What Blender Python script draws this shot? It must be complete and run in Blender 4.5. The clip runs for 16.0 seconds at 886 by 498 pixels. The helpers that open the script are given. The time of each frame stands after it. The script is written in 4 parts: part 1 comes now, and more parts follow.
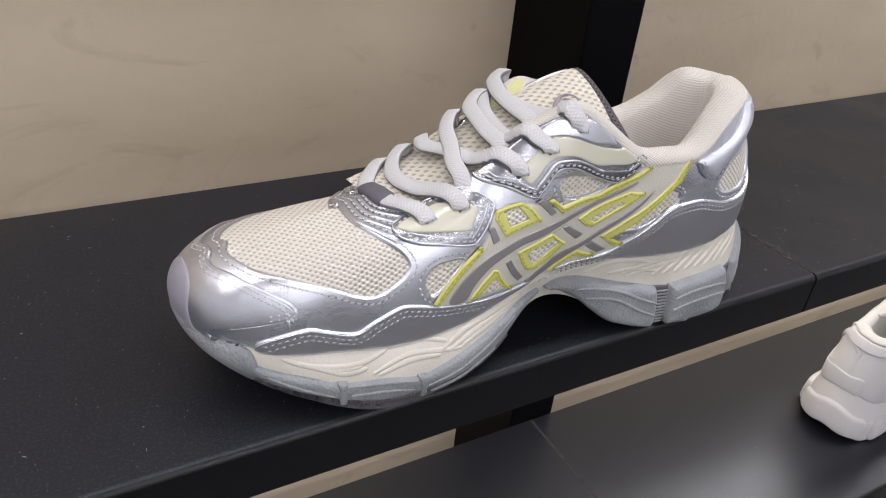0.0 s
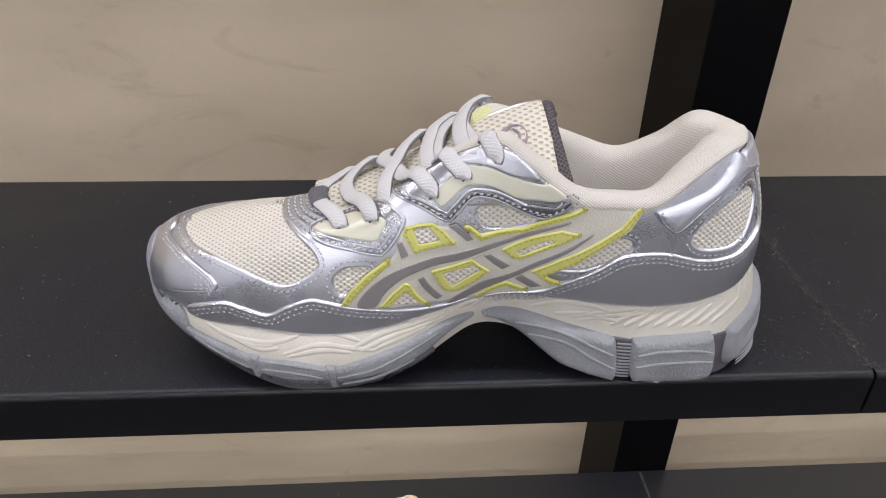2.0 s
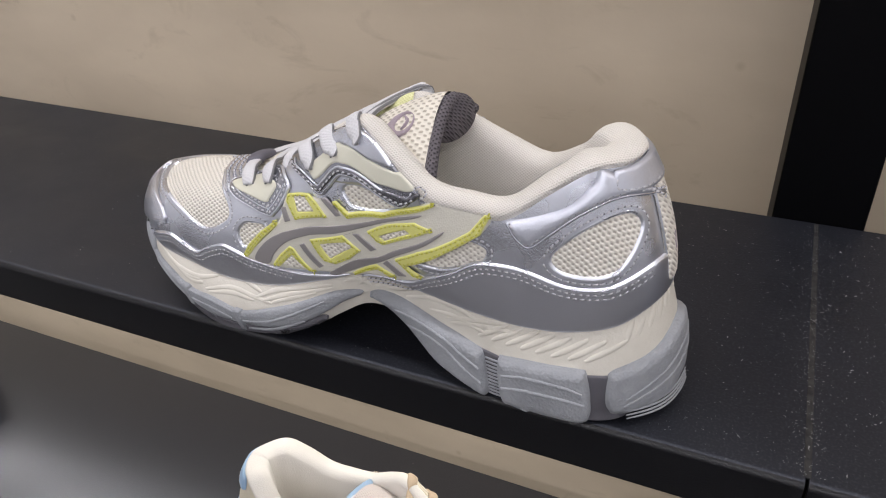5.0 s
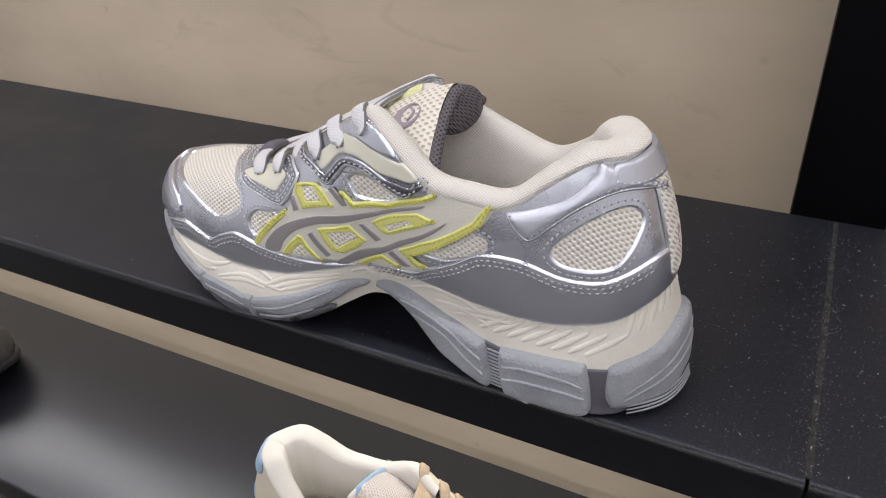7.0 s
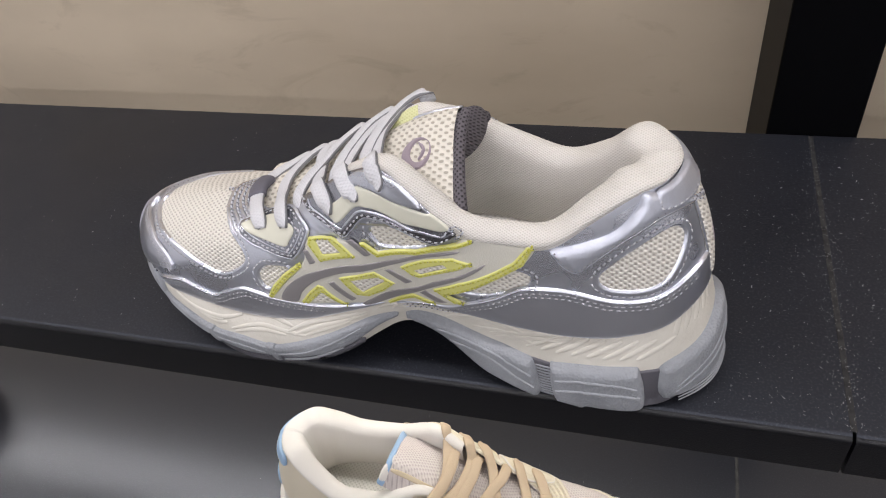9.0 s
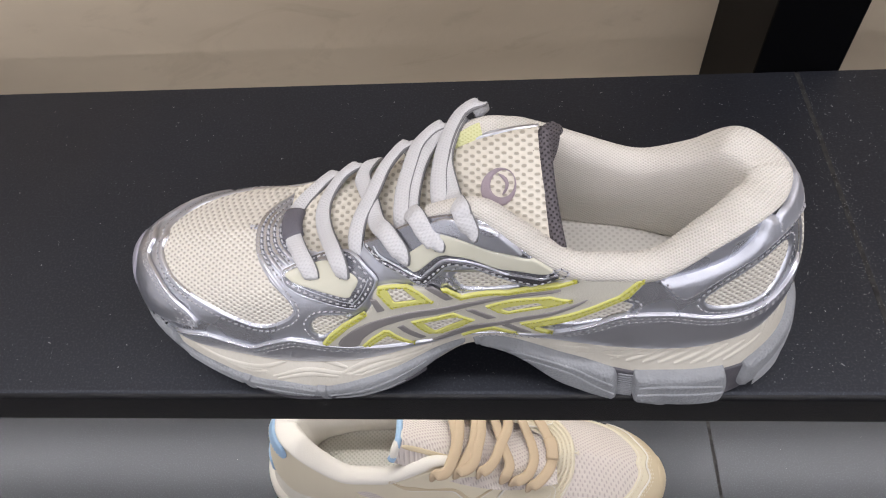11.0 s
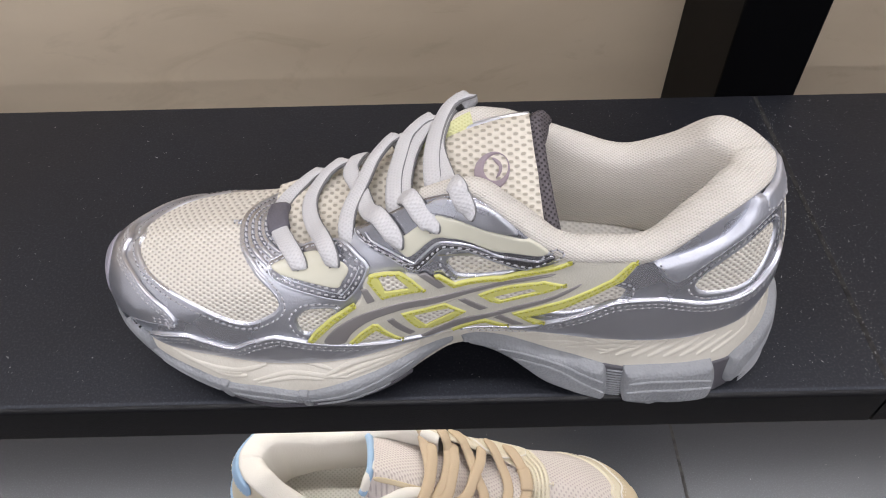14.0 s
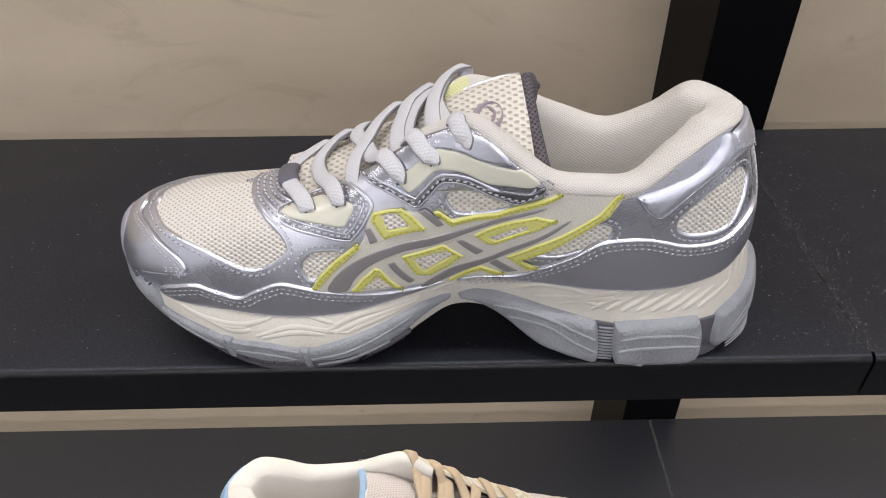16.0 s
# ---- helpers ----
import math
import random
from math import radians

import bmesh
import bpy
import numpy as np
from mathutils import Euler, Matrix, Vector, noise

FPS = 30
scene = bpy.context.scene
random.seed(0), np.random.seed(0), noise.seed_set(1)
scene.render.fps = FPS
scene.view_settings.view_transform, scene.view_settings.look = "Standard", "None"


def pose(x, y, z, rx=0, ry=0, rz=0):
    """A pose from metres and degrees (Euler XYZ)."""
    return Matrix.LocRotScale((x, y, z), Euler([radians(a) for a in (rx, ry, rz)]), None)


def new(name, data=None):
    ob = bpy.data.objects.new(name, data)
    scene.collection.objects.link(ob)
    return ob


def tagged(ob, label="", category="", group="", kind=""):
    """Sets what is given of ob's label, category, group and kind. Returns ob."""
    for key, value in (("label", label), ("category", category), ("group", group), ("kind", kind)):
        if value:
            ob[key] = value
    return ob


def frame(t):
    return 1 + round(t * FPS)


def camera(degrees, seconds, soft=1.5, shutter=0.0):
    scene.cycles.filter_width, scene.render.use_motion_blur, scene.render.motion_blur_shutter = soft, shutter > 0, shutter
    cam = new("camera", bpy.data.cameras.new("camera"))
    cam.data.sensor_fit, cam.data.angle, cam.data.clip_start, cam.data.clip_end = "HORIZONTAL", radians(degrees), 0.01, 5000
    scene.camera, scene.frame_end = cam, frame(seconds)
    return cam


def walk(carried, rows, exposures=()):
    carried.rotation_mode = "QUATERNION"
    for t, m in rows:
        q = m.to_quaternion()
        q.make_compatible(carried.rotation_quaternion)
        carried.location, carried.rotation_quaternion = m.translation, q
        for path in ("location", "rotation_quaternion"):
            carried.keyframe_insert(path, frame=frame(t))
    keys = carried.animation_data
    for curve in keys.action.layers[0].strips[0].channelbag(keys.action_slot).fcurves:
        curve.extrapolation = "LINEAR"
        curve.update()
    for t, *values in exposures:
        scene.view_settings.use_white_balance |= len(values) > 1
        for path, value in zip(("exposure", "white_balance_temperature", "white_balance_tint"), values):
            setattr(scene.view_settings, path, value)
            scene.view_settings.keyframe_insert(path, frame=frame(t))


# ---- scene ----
cam = camera(62.2, 16.0, soft=1.1)
METRES, TILT, LEAN, TURN = 0.67, -31.83, -5.22, -28.36
START = (-0.3619, -0.1897, 1.1082)
ROWS = [
    (0.0, 0.0, 0.0, 0.0, 0.0, 0.0, -0.0),
    (0.5, 0.0426, -0.0055, 0.0004, 4.53, 0.07, -1.98),
    (1.0, 0.1003, -0.0045, 0.0046, 10.0, 0.02, -4.43),
    (1.5, 0.1598, 0.0059, 0.0106, 16.25, -0.2, -7.09),
    (2.0, 0.2203, 0.0227, 0.0184, 22.8, -0.78, -9.78),
    (2.5, 0.2848, 0.052, 0.0309, 29.08, -1.72, -12.29),
    (3.0, 0.3428, 0.085, 0.0435, 34.89, -2.88, -14.46),
    (3.5, 0.388, 0.1223, 0.0557, 40.06, -4.3, -16.31),
    (4.0, 0.4135, 0.1486, 0.0664, 44.32, -5.74, -17.75),
    (6.5, 0.4542, 0.1923, 0.0871, 53.17, -8.94, -20.7),
    (7.0, 0.4552, 0.1907, 0.0861, 53.03, -9.26, -20.35),
    (7.5, 0.4549, 0.187, 0.0871, 52.2, -10.0, -19.1),
    (8.0, 0.4438, 0.176, 0.1007, 50.49, -11.5, -16.87),
    (8.5, 0.4125, 0.1611, 0.1265, 47.5, -14.23, -13.86),
    (9.0, 0.3677, 0.1427, 0.1598, 43.66, -17.14, -11.1),
    (9.5, 0.312, 0.1279, 0.1863, 39.45, -19.9, -9.16),
    (12.0, 0.2047, 0.1112, 0.2103, 28.02, -25.04, -8.88),
    (12.5, 0.2053, 0.1082, 0.2042, 27.57, -24.55, -9.03),
    (13.0, 0.2036, 0.1057, 0.2003, 27.22, -23.26, -9.11),
    (13.5, 0.2046, 0.1011, 0.1878, 26.88, -21.24, -9.19),
    (14.0, 0.2089, 0.0948, 0.1639, 26.57, -18.63, -9.27),
    (14.5, 0.2163, 0.0849, 0.135, 26.3, -15.59, -9.39),
    (15.0, 0.2212, 0.0739, 0.1086, 26.14, -12.67, -9.53),
    (15.5, 0.2302, 0.0628, 0.0851, 26.0, -9.95, -9.66),
    (16.0, 0.243, 0.0539, 0.0633, 25.95, -7.7, -9.73),
]
walk(cam, [(t, pose(*START, TILT, LEAN, TURN) @ pose(METRES * x, METRES * y, METRES * z, 90 + pitch, roll, yaw)) for t, x, y, z, yaw, pitch, roll in ROWS])


# ---- light ----
SHELF = 0.90   # height of the upper shelf's top
world = bpy.data.worlds.new("shop")
scene.world = world
world.use_nodes = True
world.node_tree.nodes["Background"].inputs[0].default_value = (1.0, .93, .84, 1)
world.node_tree.nodes["Background"].inputs[1].default_value = 0.02


def lamp(x, y, w, d, watts, colour=(.992, .966, 1.012)):
    """A long ceiling luminaire: an area lamp in a shallow white housing."""
    data = bpy.data.lights.new("ceiling_lamp", "AREA")
    data.shape, data.size, data.size_y, data.energy, data.color = "RECTANGLE", w, d, watts, colour
    ob = new("ceiling_lamp", data)
    ob.matrix_world = pose(x, y, 2.84)
    return ob


for lx in (-2.1, -.7, .7, 2.1):
    lamp(lx, -.16, 1.2, .09, 11.5)
    lamp(lx, -1.9, 1.2, .09, 9)
lamp(-.2, -3.7, 4.6, .09, 55)

# ---- materials ----


def material(name, colour, rough=.5, metal=0.0, **more):
    m = bpy.data.materials.new(name)
    m.use_nodes = True
    b = m.node_tree.nodes["Principled BSDF"]
    b.inputs["Base Color"].default_value = (*colour, 1)
    b.inputs["Roughness"].default_value = rough
    b.inputs["Metallic"].default_value = metal
    for key, value in more.items():
        b.inputs[key.replace("_", " ")].default_value = value
    return m


def node(m, kind, **inputs):
    n = m.node_tree.nodes.new(kind)
    for key, value in inputs.items():
        n.inputs[key.replace("_", " ")].default_value = value
    return n


def link(m, a, b):
    m.node_tree.links.new(a, b)


def place(m, scale=(1, 1, 1), uv=False, turn=0.0):
    c = node(m, "ShaderNodeTexCoord")
    g = node(m, "ShaderNodeMapping", Scale=scale, Rotation=(0, 0, turn))
    link(m, c.outputs["UV" if uv else "Object"], g.inputs[0])
    return g.outputs[0]


def grain(m, scale, strength, distance=.001, at=None, detail=4.0, kind="noise"):
    """Adds a bump to the material; several calls stack."""
    b = m.node_tree.nodes["Principled BSDF"]
    if kind == "noise":
        n = node(m, "ShaderNodeTexNoise", Scale=scale, Detail=detail)
    else:
        n = node(m, "ShaderNodeTexVoronoi", Scale=scale)
    link(m, at or place(m), n.inputs["Vector"])
    k = node(m, "ShaderNodeBump", Strength=strength, Distance=distance)
    link(m, n.outputs[0], k.inputs["Height"])
    if b.inputs["Normal"].links:
        link(m, b.inputs["Normal"].links[0].from_socket, k.inputs["Normal"])
    link(m, k.outputs[0], b.inputs["Normal"])
    return n


def mottle(m, low, high, scale, detail=5.0, at=None, span=(.35, .65), into="Base Color"):
    """Two tones mixed by noise."""
    n = node(m, "ShaderNodeTexNoise", Scale=scale, Detail=detail)
    link(m, at or place(m), n.inputs["Vector"])
    r = node(m, "ShaderNodeValToRGB")
    r.color_ramp.elements[0].position, r.color_ramp.elements[1].position = span
    r.color_ramp.elements[0].color, r.color_ramp.elements[1].color = (*low, 1), (*high, 1)
    link(m, n.outputs[0], r.inputs[0])
    link(m, r.outputs[0], m.node_tree.nodes["Principled BSDF"].inputs[into])
    return r


def math_node(m, op, a, b=None):
    n = node(m, "ShaderNodeMath")
    n.operation = op
    for i, v in enumerate((a, b)):
        if v is None:
            continue
        if isinstance(v, (int, float)):
            n.inputs[i].default_value = v
        else:
            link(m, v, n.inputs[i])
    return n.outputs[0]


def knit(name, thread, hole, pitch, open_share=.35, rough=.8, depth=.0006):
    """Open mesh cloth: staggered holes at a true pitch, in metres of the cloth's own map."""
    m = material(name, thread, rough)
    b = m.node_tree.nodes["Principled BSDF"]
    c = node(m, "ShaderNodeTexCoord")
    wob = node(m, "ShaderNodeTexNoise", Scale=220.0, Detail=1.0)
    link(m, c.outputs["UV"], wob.inputs["Vector"])
    sep = node(m, "ShaderNodeSeparateXYZ")
    link(m, c.outputs["UV"], sep.inputs[0])
    k = 2 * math.pi / pitch
    shift = math_node(m, "MULTIPLY", wob.outputs[0], 1.6)
    u = math_node(m, "COSINE", math_node(m, "ADD", math_node(m, "MULTIPLY", sep.outputs[0], k / 1.5), shift))
    v = math_node(m, "COSINE", math_node(m, "ADD", math_node(m, "MULTIPLY", sep.outputs[1], k / 1.25), shift))
    h = math_node(m, "ADD", math_node(m, "MULTIPLY", math_node(m, "MULTIPLY", u, v), .5), .5)
    r = node(m, "ShaderNodeValToRGB")
    r.color_ramp.elements[0].position, r.color_ramp.elements[1].position = 1 - open_share - .12, 1 - open_share + .12
    r.color_ramp.elements[0].color, r.color_ramp.elements[1].color = (*thread, 1), (*hole, 1)
    link(m, h, r.inputs[0])
    link(m, r.outputs[0], b.inputs["Base Color"])
    bump = node(m, "ShaderNodeBump", Strength=.9, Distance=depth)
    bump.invert = True
    link(m, h, bump.inputs["Height"])
    fine = node(m, "ShaderNodeTexNoise", Scale=2500.0, Detail=2.0)
    link(m, c.outputs["UV"], fine.inputs["Vector"])
    bump2 = node(m, "ShaderNodeBump", Strength=.35, Distance=.0003)
    link(m, fine.outputs[0], bump2.inputs["Height"])
    link(m, bump2.outputs[0], bump.inputs["Normal"])
    link(m, bump.outputs[0], b.inputs["Normal"])
    return m


MESH = knit("cream_mesh", (.77, .735, .665), (.47, .435, .38), .0021, .27)
MESH_TONGUE = knit("tongue_mesh", (.75, .71, .625), (.43, .40, .33), .0030, .32)
LINING = knit("collar_knit", (.74, .71, .66), (.57, .54, .49), .0011, .24, depth=.0003)
DARK_KNIT = knit("dark_knit", (.125, .112, .125), (.03, .027, .03), .0014, .30, depth=.0005)
LIME_CLOTH = knit("lime_cloth", (.72, .73, .40), (.60, .60, .30), .0014, .26, depth=.0003)
INSOLE = knit("insole_cloth", (.78, .76, .71), (.64, .62, .57), .0022, .3, depth=.0003)

SILVER = material("silver_leather", (.70, .722, .795), .30, .90)
grain(SILVER, 1100.0, .22, .0004)
grain(SILVER, 260.0, .05, .0010, detail=3.0)
grain(SILVER, 60.0, .16, .004, detail=1.0)
mottle(SILVER, (.23, .23, .23), (.35, .35, .35), 40.0, 2.0, into="Roughness")
SILVER_SOFT = material("satin_silver_leather", (.67, .687, .755), .28, .90)
grain(SILVER_SOFT, 1400.0, .16, .0003)
grain(SILVER_SOFT, 38.0, .30, .005, detail=2.0)
# silver leather again, the eyestays' darker grey reflections put into its colour
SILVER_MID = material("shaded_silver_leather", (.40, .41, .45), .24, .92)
grain(SILVER_MID, 1100.0, .22, .0004)
grain(SILVER_MID, 120.0, .16, .002, detail=2.0)
SILVER_PAD = material("padded_silver_leather", (.63, .652, .725), .48, .86)
grain(SILVER_PAD, 1100.0, .25, .0004)
grain(SILVER_PAD, 150.0, .35, .002, place(SILVER_PAD, (1, 1, .35)), 3.0)
# base colour holds the dark reflection that lies on the chevron band
SILVER_DARK = material("gunmetal_trim", (.22, .22, .24), .24, .9)
grain(SILVER_DARK, 800.0, .12, .0004)
CREAM = material("cream_leather", (.63, .61, .535), .48)
grain(CREAM, 1300.0, .28, .0005, kind="voronoi")
GLOSS = material("cream_patent", (.66, .65, .54), .22, Coat_Weight=.3)
grain(GLOSS, 120.0, .05, .002)
YELLOW = material("lime_yellow_print", (.64, .63, .20), .55)
grain(YELLOW, 1500.0, .35, .0004)
STRIPE = material("grey_reflective_stripe", (.29, .275, .275), .42, .25)
grain(STRIPE, 2500.0, .2, .0002)
THREAD = material("silver_thread", (.60, .60, .64), .5, .2)
NEEDLE = material("needle_hole", (.15, .15, .165), .8)
THREAD_LIME = material("lime_thread", (.46, .45, .05), .6)
LACE = knit("pale_grey_lace", (.65, .65, .67), (.58, .58, .60), .0009, .30, depth=.0002)
LACE_EDGE = material("lace_edge", (.22, .22, .23), .8)
grain(LACE_EDGE, 2000.0, .8, .0006)
CLIP = material("grey_lace_band", (.13, .125, .15), .7)
grain(CLIP, 900.0, .6, .0006)
RUBBER = material("grey_rubber", (.33, .35, .375), .6)
grain(RUBBER, 760.0, .50, .0006, kind="voronoi")
mottle(RUBBER, (.25, .262, .28), (.32, .333, .355), 60.0)
RUBBER_DARK = material("dark_rubber", (.095, .092, .106), .6)
grain(RUBBER_DARK, 600.0, .3, .0006)
TOE_RUBBER = material("mauve_grey_rubber", (.33, .32, .38), .5)
grain(TOE_RUBBER, 600.0, .2, .0005)
FOAM = material("cream_foam", (.70, .665, .58), .62)
grain(FOAM, 700.0, .30, .0006)
mottle(FOAM, (.60, .57, .50), (.67, .64, .57), 45.0)
MAUVE = material("mauve_embroidery", (.36, .30, .34), .7)
grain(MAUVE, 1800.0, .7, .0005)
PRINT = material("printed_mark", (.10, .10, .11), .7)
LABEL = material("printed_label", (.62, .61, .60), .6)

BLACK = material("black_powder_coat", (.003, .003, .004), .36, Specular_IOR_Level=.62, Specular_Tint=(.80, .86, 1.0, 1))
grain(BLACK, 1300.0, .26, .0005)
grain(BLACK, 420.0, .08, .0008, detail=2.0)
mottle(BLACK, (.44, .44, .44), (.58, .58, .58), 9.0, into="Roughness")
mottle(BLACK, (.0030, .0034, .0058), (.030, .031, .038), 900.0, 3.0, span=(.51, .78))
BLACK_CLEAN = material("clean_black_powder_coat", (.0022, .0024, .0040), .30, Specular_IOR_Level=.40)
grain(BLACK_CLEAN, 1300.0, .30, .0005)
BLACK_SATIN = material("black_painted_steel", (.0015, .0015, .002), .45, Specular_IOR_Level=.08)
grain(BLACK_SATIN, 500.0, .06, .0004)
# speckled with dust; the lighter base carries the lower shelf's extra light
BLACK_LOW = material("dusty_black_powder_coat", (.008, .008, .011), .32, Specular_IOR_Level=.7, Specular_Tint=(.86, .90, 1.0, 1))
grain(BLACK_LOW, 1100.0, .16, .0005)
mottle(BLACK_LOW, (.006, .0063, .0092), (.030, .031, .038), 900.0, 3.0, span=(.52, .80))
LIGHT_BODY = material("white_light_housing", (.75, .75, .74), .5)
SEAM = material("dusty_seam", (.06, .058, .058), .7)
grain(SEAM, 300.0, .5, .001)
mottle(SEAM, (.003, .003, .004), (.030, .0295, .029), 160.0)
DUST = material("dust", (.50, .50, .51), .95)

PLASTER = material("troweled_plaster", (.5, .45, .37), .62)
_at = place(PLASTER)
_stretch = place(PLASTER, (1, 1, 2.2))
_big = mottle(PLASTER, (.478, .398, .294), (.622, .525, .394), 3.2, 6.0, _stretch, (.36, .66))
_n = node(PLASTER, "ShaderNodeTexNoise", Scale=9.0, Detail=9.0, Roughness=.62, Distortion=1.6)
link(PLASTER, _stretch, _n.inputs["Vector"])
_r = node(PLASTER, "ShaderNodeValToRGB")
_r.color_ramp.elements[0].position, _r.color_ramp.elements[1].position = .30, .42
_r.color_ramp.elements[0].color, _r.color_ramp.elements[1].color = (.72, .70, .67, 1), (1, 1, 1, 1)
link(PLASTER, _n.outputs[0], _r.inputs[0])
_spots = node(PLASTER, "ShaderNodeTexVoronoi", Scale=16.0)
link(PLASTER, _at, _spots.inputs["Vector"])
_rs = node(PLASTER, "ShaderNodeValToRGB")
_rs.color_ramp.elements[0].position, _rs.color_ramp.elements[1].position = .02, .07
_rs.color_ramp.elements[0].color, _rs.color_ramp.elements[1].color = (.66, .62, .57, 1), (1, 1, 1, 1)
link(PLASTER, _spots.outputs[0], _rs.inputs[0])
_mix = None
for _extra in (_r, _rs):
    _mx = node(PLASTER, "ShaderNodeMix")
    _mx.data_type, _mx.blend_type = "RGBA", "MULTIPLY"
    _mx.inputs[0].default_value = .46
    link(PLASTER, (_mix or _big.outputs[0]), _mx.inputs[6])
    link(PLASTER, _extra.outputs[0], _mx.inputs[7])
    _mix = _mx.outputs[2]
link(PLASTER, _mix, PLASTER.node_tree.nodes["Principled BSDF"].inputs["Base Color"])
grain(PLASTER, 7.0, .10, .02, _stretch, 5.0)
grain(PLASTER, 22.0, .10, .006, _at, 6.0)
grain(PLASTER, 90.0, .12, .003, _at, 4.0)
PAINT = material("grey_wall_paint", (.78, .79, .81), .8)
grain(PAINT, 60.0, .1, .002)
CEIL = material("pale_ceiling_paint", (.75, .75, .76), .8)
grain(CEIL, 60.0, .1, .002)
FLOOR = material("grey_floor_screed", (.33, .31, .29), .5)
mottle(FLOOR, (.06, .058, .056), (.095, .092, .088), 2.5)


def mesh(name, verts, faces, materials, parent=None, label="", uvs=None, index=None, smooth=True):
    """Links a mesh object; uvs: one pair a vertex; index: one material a face."""
    me = bpy.data.meshes.new(name)
    me.from_pydata([tuple(map(float, v)) for v in verts], [], [tuple(map(int, f)) for f in faces])
    for m in materials if isinstance(materials, (list, tuple)) else [materials]:
        me.materials.append(m)
    if index is not None:
        me.polygons.foreach_set("material_index", np.asarray(index, np.int32))
    if smooth:
        me.polygons.foreach_set("use_smooth", np.ones(len(me.polygons), bool))
    if uvs is not None:
        layer = me.uv_layers.new(name="map")
        loops = np.empty(len(me.loops), np.int32)
        me.loops.foreach_get("vertex_index", loops)
        layer.data.foreach_set("uv", np.asarray(uvs, np.float32)[loops].ravel())
    me.update()
    ob = new(name, me)
    if parent is not None:
        ob.parent = parent
    return tagged(ob, label)


def from_bm(name, bm, materials, parent=None, label="", smooth=False):
    me = bpy.data.meshes.new(name)
    bm.to_mesh(me)
    bm.free()
    for m in materials if isinstance(materials, (list, tuple)) else [materials]:
        me.materials.append(m)
    if smooth:
        me.polygons.foreach_set("use_smooth", np.ones(len(me.polygons), bool))
    ob = new(name, me)
    if parent is not None:
        ob.parent = parent
    return tagged(ob, label)


def box(x0, x1, y0, y1, z0, z1, bevel=0.0, segments=2):
    bm = bmesh.new()
    bmesh.ops.create_cube(bm, size=1, matrix=Matrix.Translation(((x0 + x1) / 2, (y0 + y1) / 2, (z0 + z1) / 2)) @ Matrix.Diagonal((x1 - x0, y1 - y0, z1 - z0, 1)))
    if bevel:
        bmesh.ops.bevel(bm, geom=bm.edges[:], offset=bevel, segments=segments, affect="EDGES", profile=.5)
    return bm


# ---- the room ----
def structure(name, bm, m, label=""):
    return tagged(from_bm(name, bm, m), label, kind="structure")


structure("wall_back", box(-3.2, 3.2, .293, .45, 0, 2.9), PLASTER, "beige troweled plaster wall behind the shelves")
structure("wall_left", box(-3.35, -3.2, -4.2, .45, 0, 2.9), PAINT, "plain painted side wall of the shop")
structure("wall_right", box(3.2, 3.35, -4.2, .45, 0, 2.9), PAINT, "plain painted side wall of the shop")
structure("wall_front", box(-3.35, 3.35, -4.35, -4.2, 0, 2.9), PAINT, "plain painted wall facing the shelves")
structure("floor", box(-3.35, 3.35, -4.35, .45, -.1, 0), FLOOR, "grey shop floor")
structure("ceiling", box(-3.35, 3.35, -4.35, .45, 2.9, 3.0), CEIL, "pale painted shop ceiling")


def shelf(x0, x1, z, label, coat=BLACK):
    """A folded steel shelf with a rounded front lip and a return below it, plus an unseen back flange added to block
    light.
    """
    r, lip, depth, thick = .0035, .0265, .203, .0025
    arc = [(r - r * math.sin(a), -r + r * math.cos(a)) for a in np.linspace(0, math.pi / 2, 7)]
    prof = [(depth, 0), (.1, 0)] + arc + [(0, -lip + .0015), (.0015, -lip), (.018, -lip), (.018, -lip + thick), (.003, -lip + thick), (.003, -r - .001), (.006, -thick), (depth - thick, -thick), (depth - thick, -lip - .008), (depth, -lip - .008)]
    n = len(prof)
    bm = bmesh.new()
    rows = [[bm.verts.new((x, y, zz)) for y, zz in prof] for x in (x0, x1)]
    for i in range(n):
        bm.faces.new((rows[0][i], rows[1][i], rows[1][(i + 1) % n], rows[0][(i + 1) % n]))
    for row in rows:
        bm.faces.new(row)
    bmesh.ops.recalc_face_normals(bm, faces=bm.faces[:])
    base = tagged(new("wall_shelf"), label, "shelf", "steel wall shelves")
    base.location = (0, 0, z)
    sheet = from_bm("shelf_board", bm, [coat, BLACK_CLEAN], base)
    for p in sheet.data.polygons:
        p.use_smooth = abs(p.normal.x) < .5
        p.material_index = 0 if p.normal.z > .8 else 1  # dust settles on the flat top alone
    sheet.data.set_sharp_from_angle(angle=radians(40))
    end = .0012
    for x in (x0 + end if x0 > -.1 else x1 - end,):
        from_bm("end_plate", box(x - .001, x + .001, .004, depth - .002, -lip + .003, -.0014, .0004, 1), BLACK_SATIN, base)
    return base


for level, word in ((SHELF, "upper"), (SHELF - .298, "lower")):
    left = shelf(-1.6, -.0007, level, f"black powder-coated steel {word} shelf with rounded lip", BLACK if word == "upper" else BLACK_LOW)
    from_bm("seam_strip", box(-.0013, .0013, .004, .2025, -.0012, .0002, .0002, 1), SEAM, left, "dusty welded seam")
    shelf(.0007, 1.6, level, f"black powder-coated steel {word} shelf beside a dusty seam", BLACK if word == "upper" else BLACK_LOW)
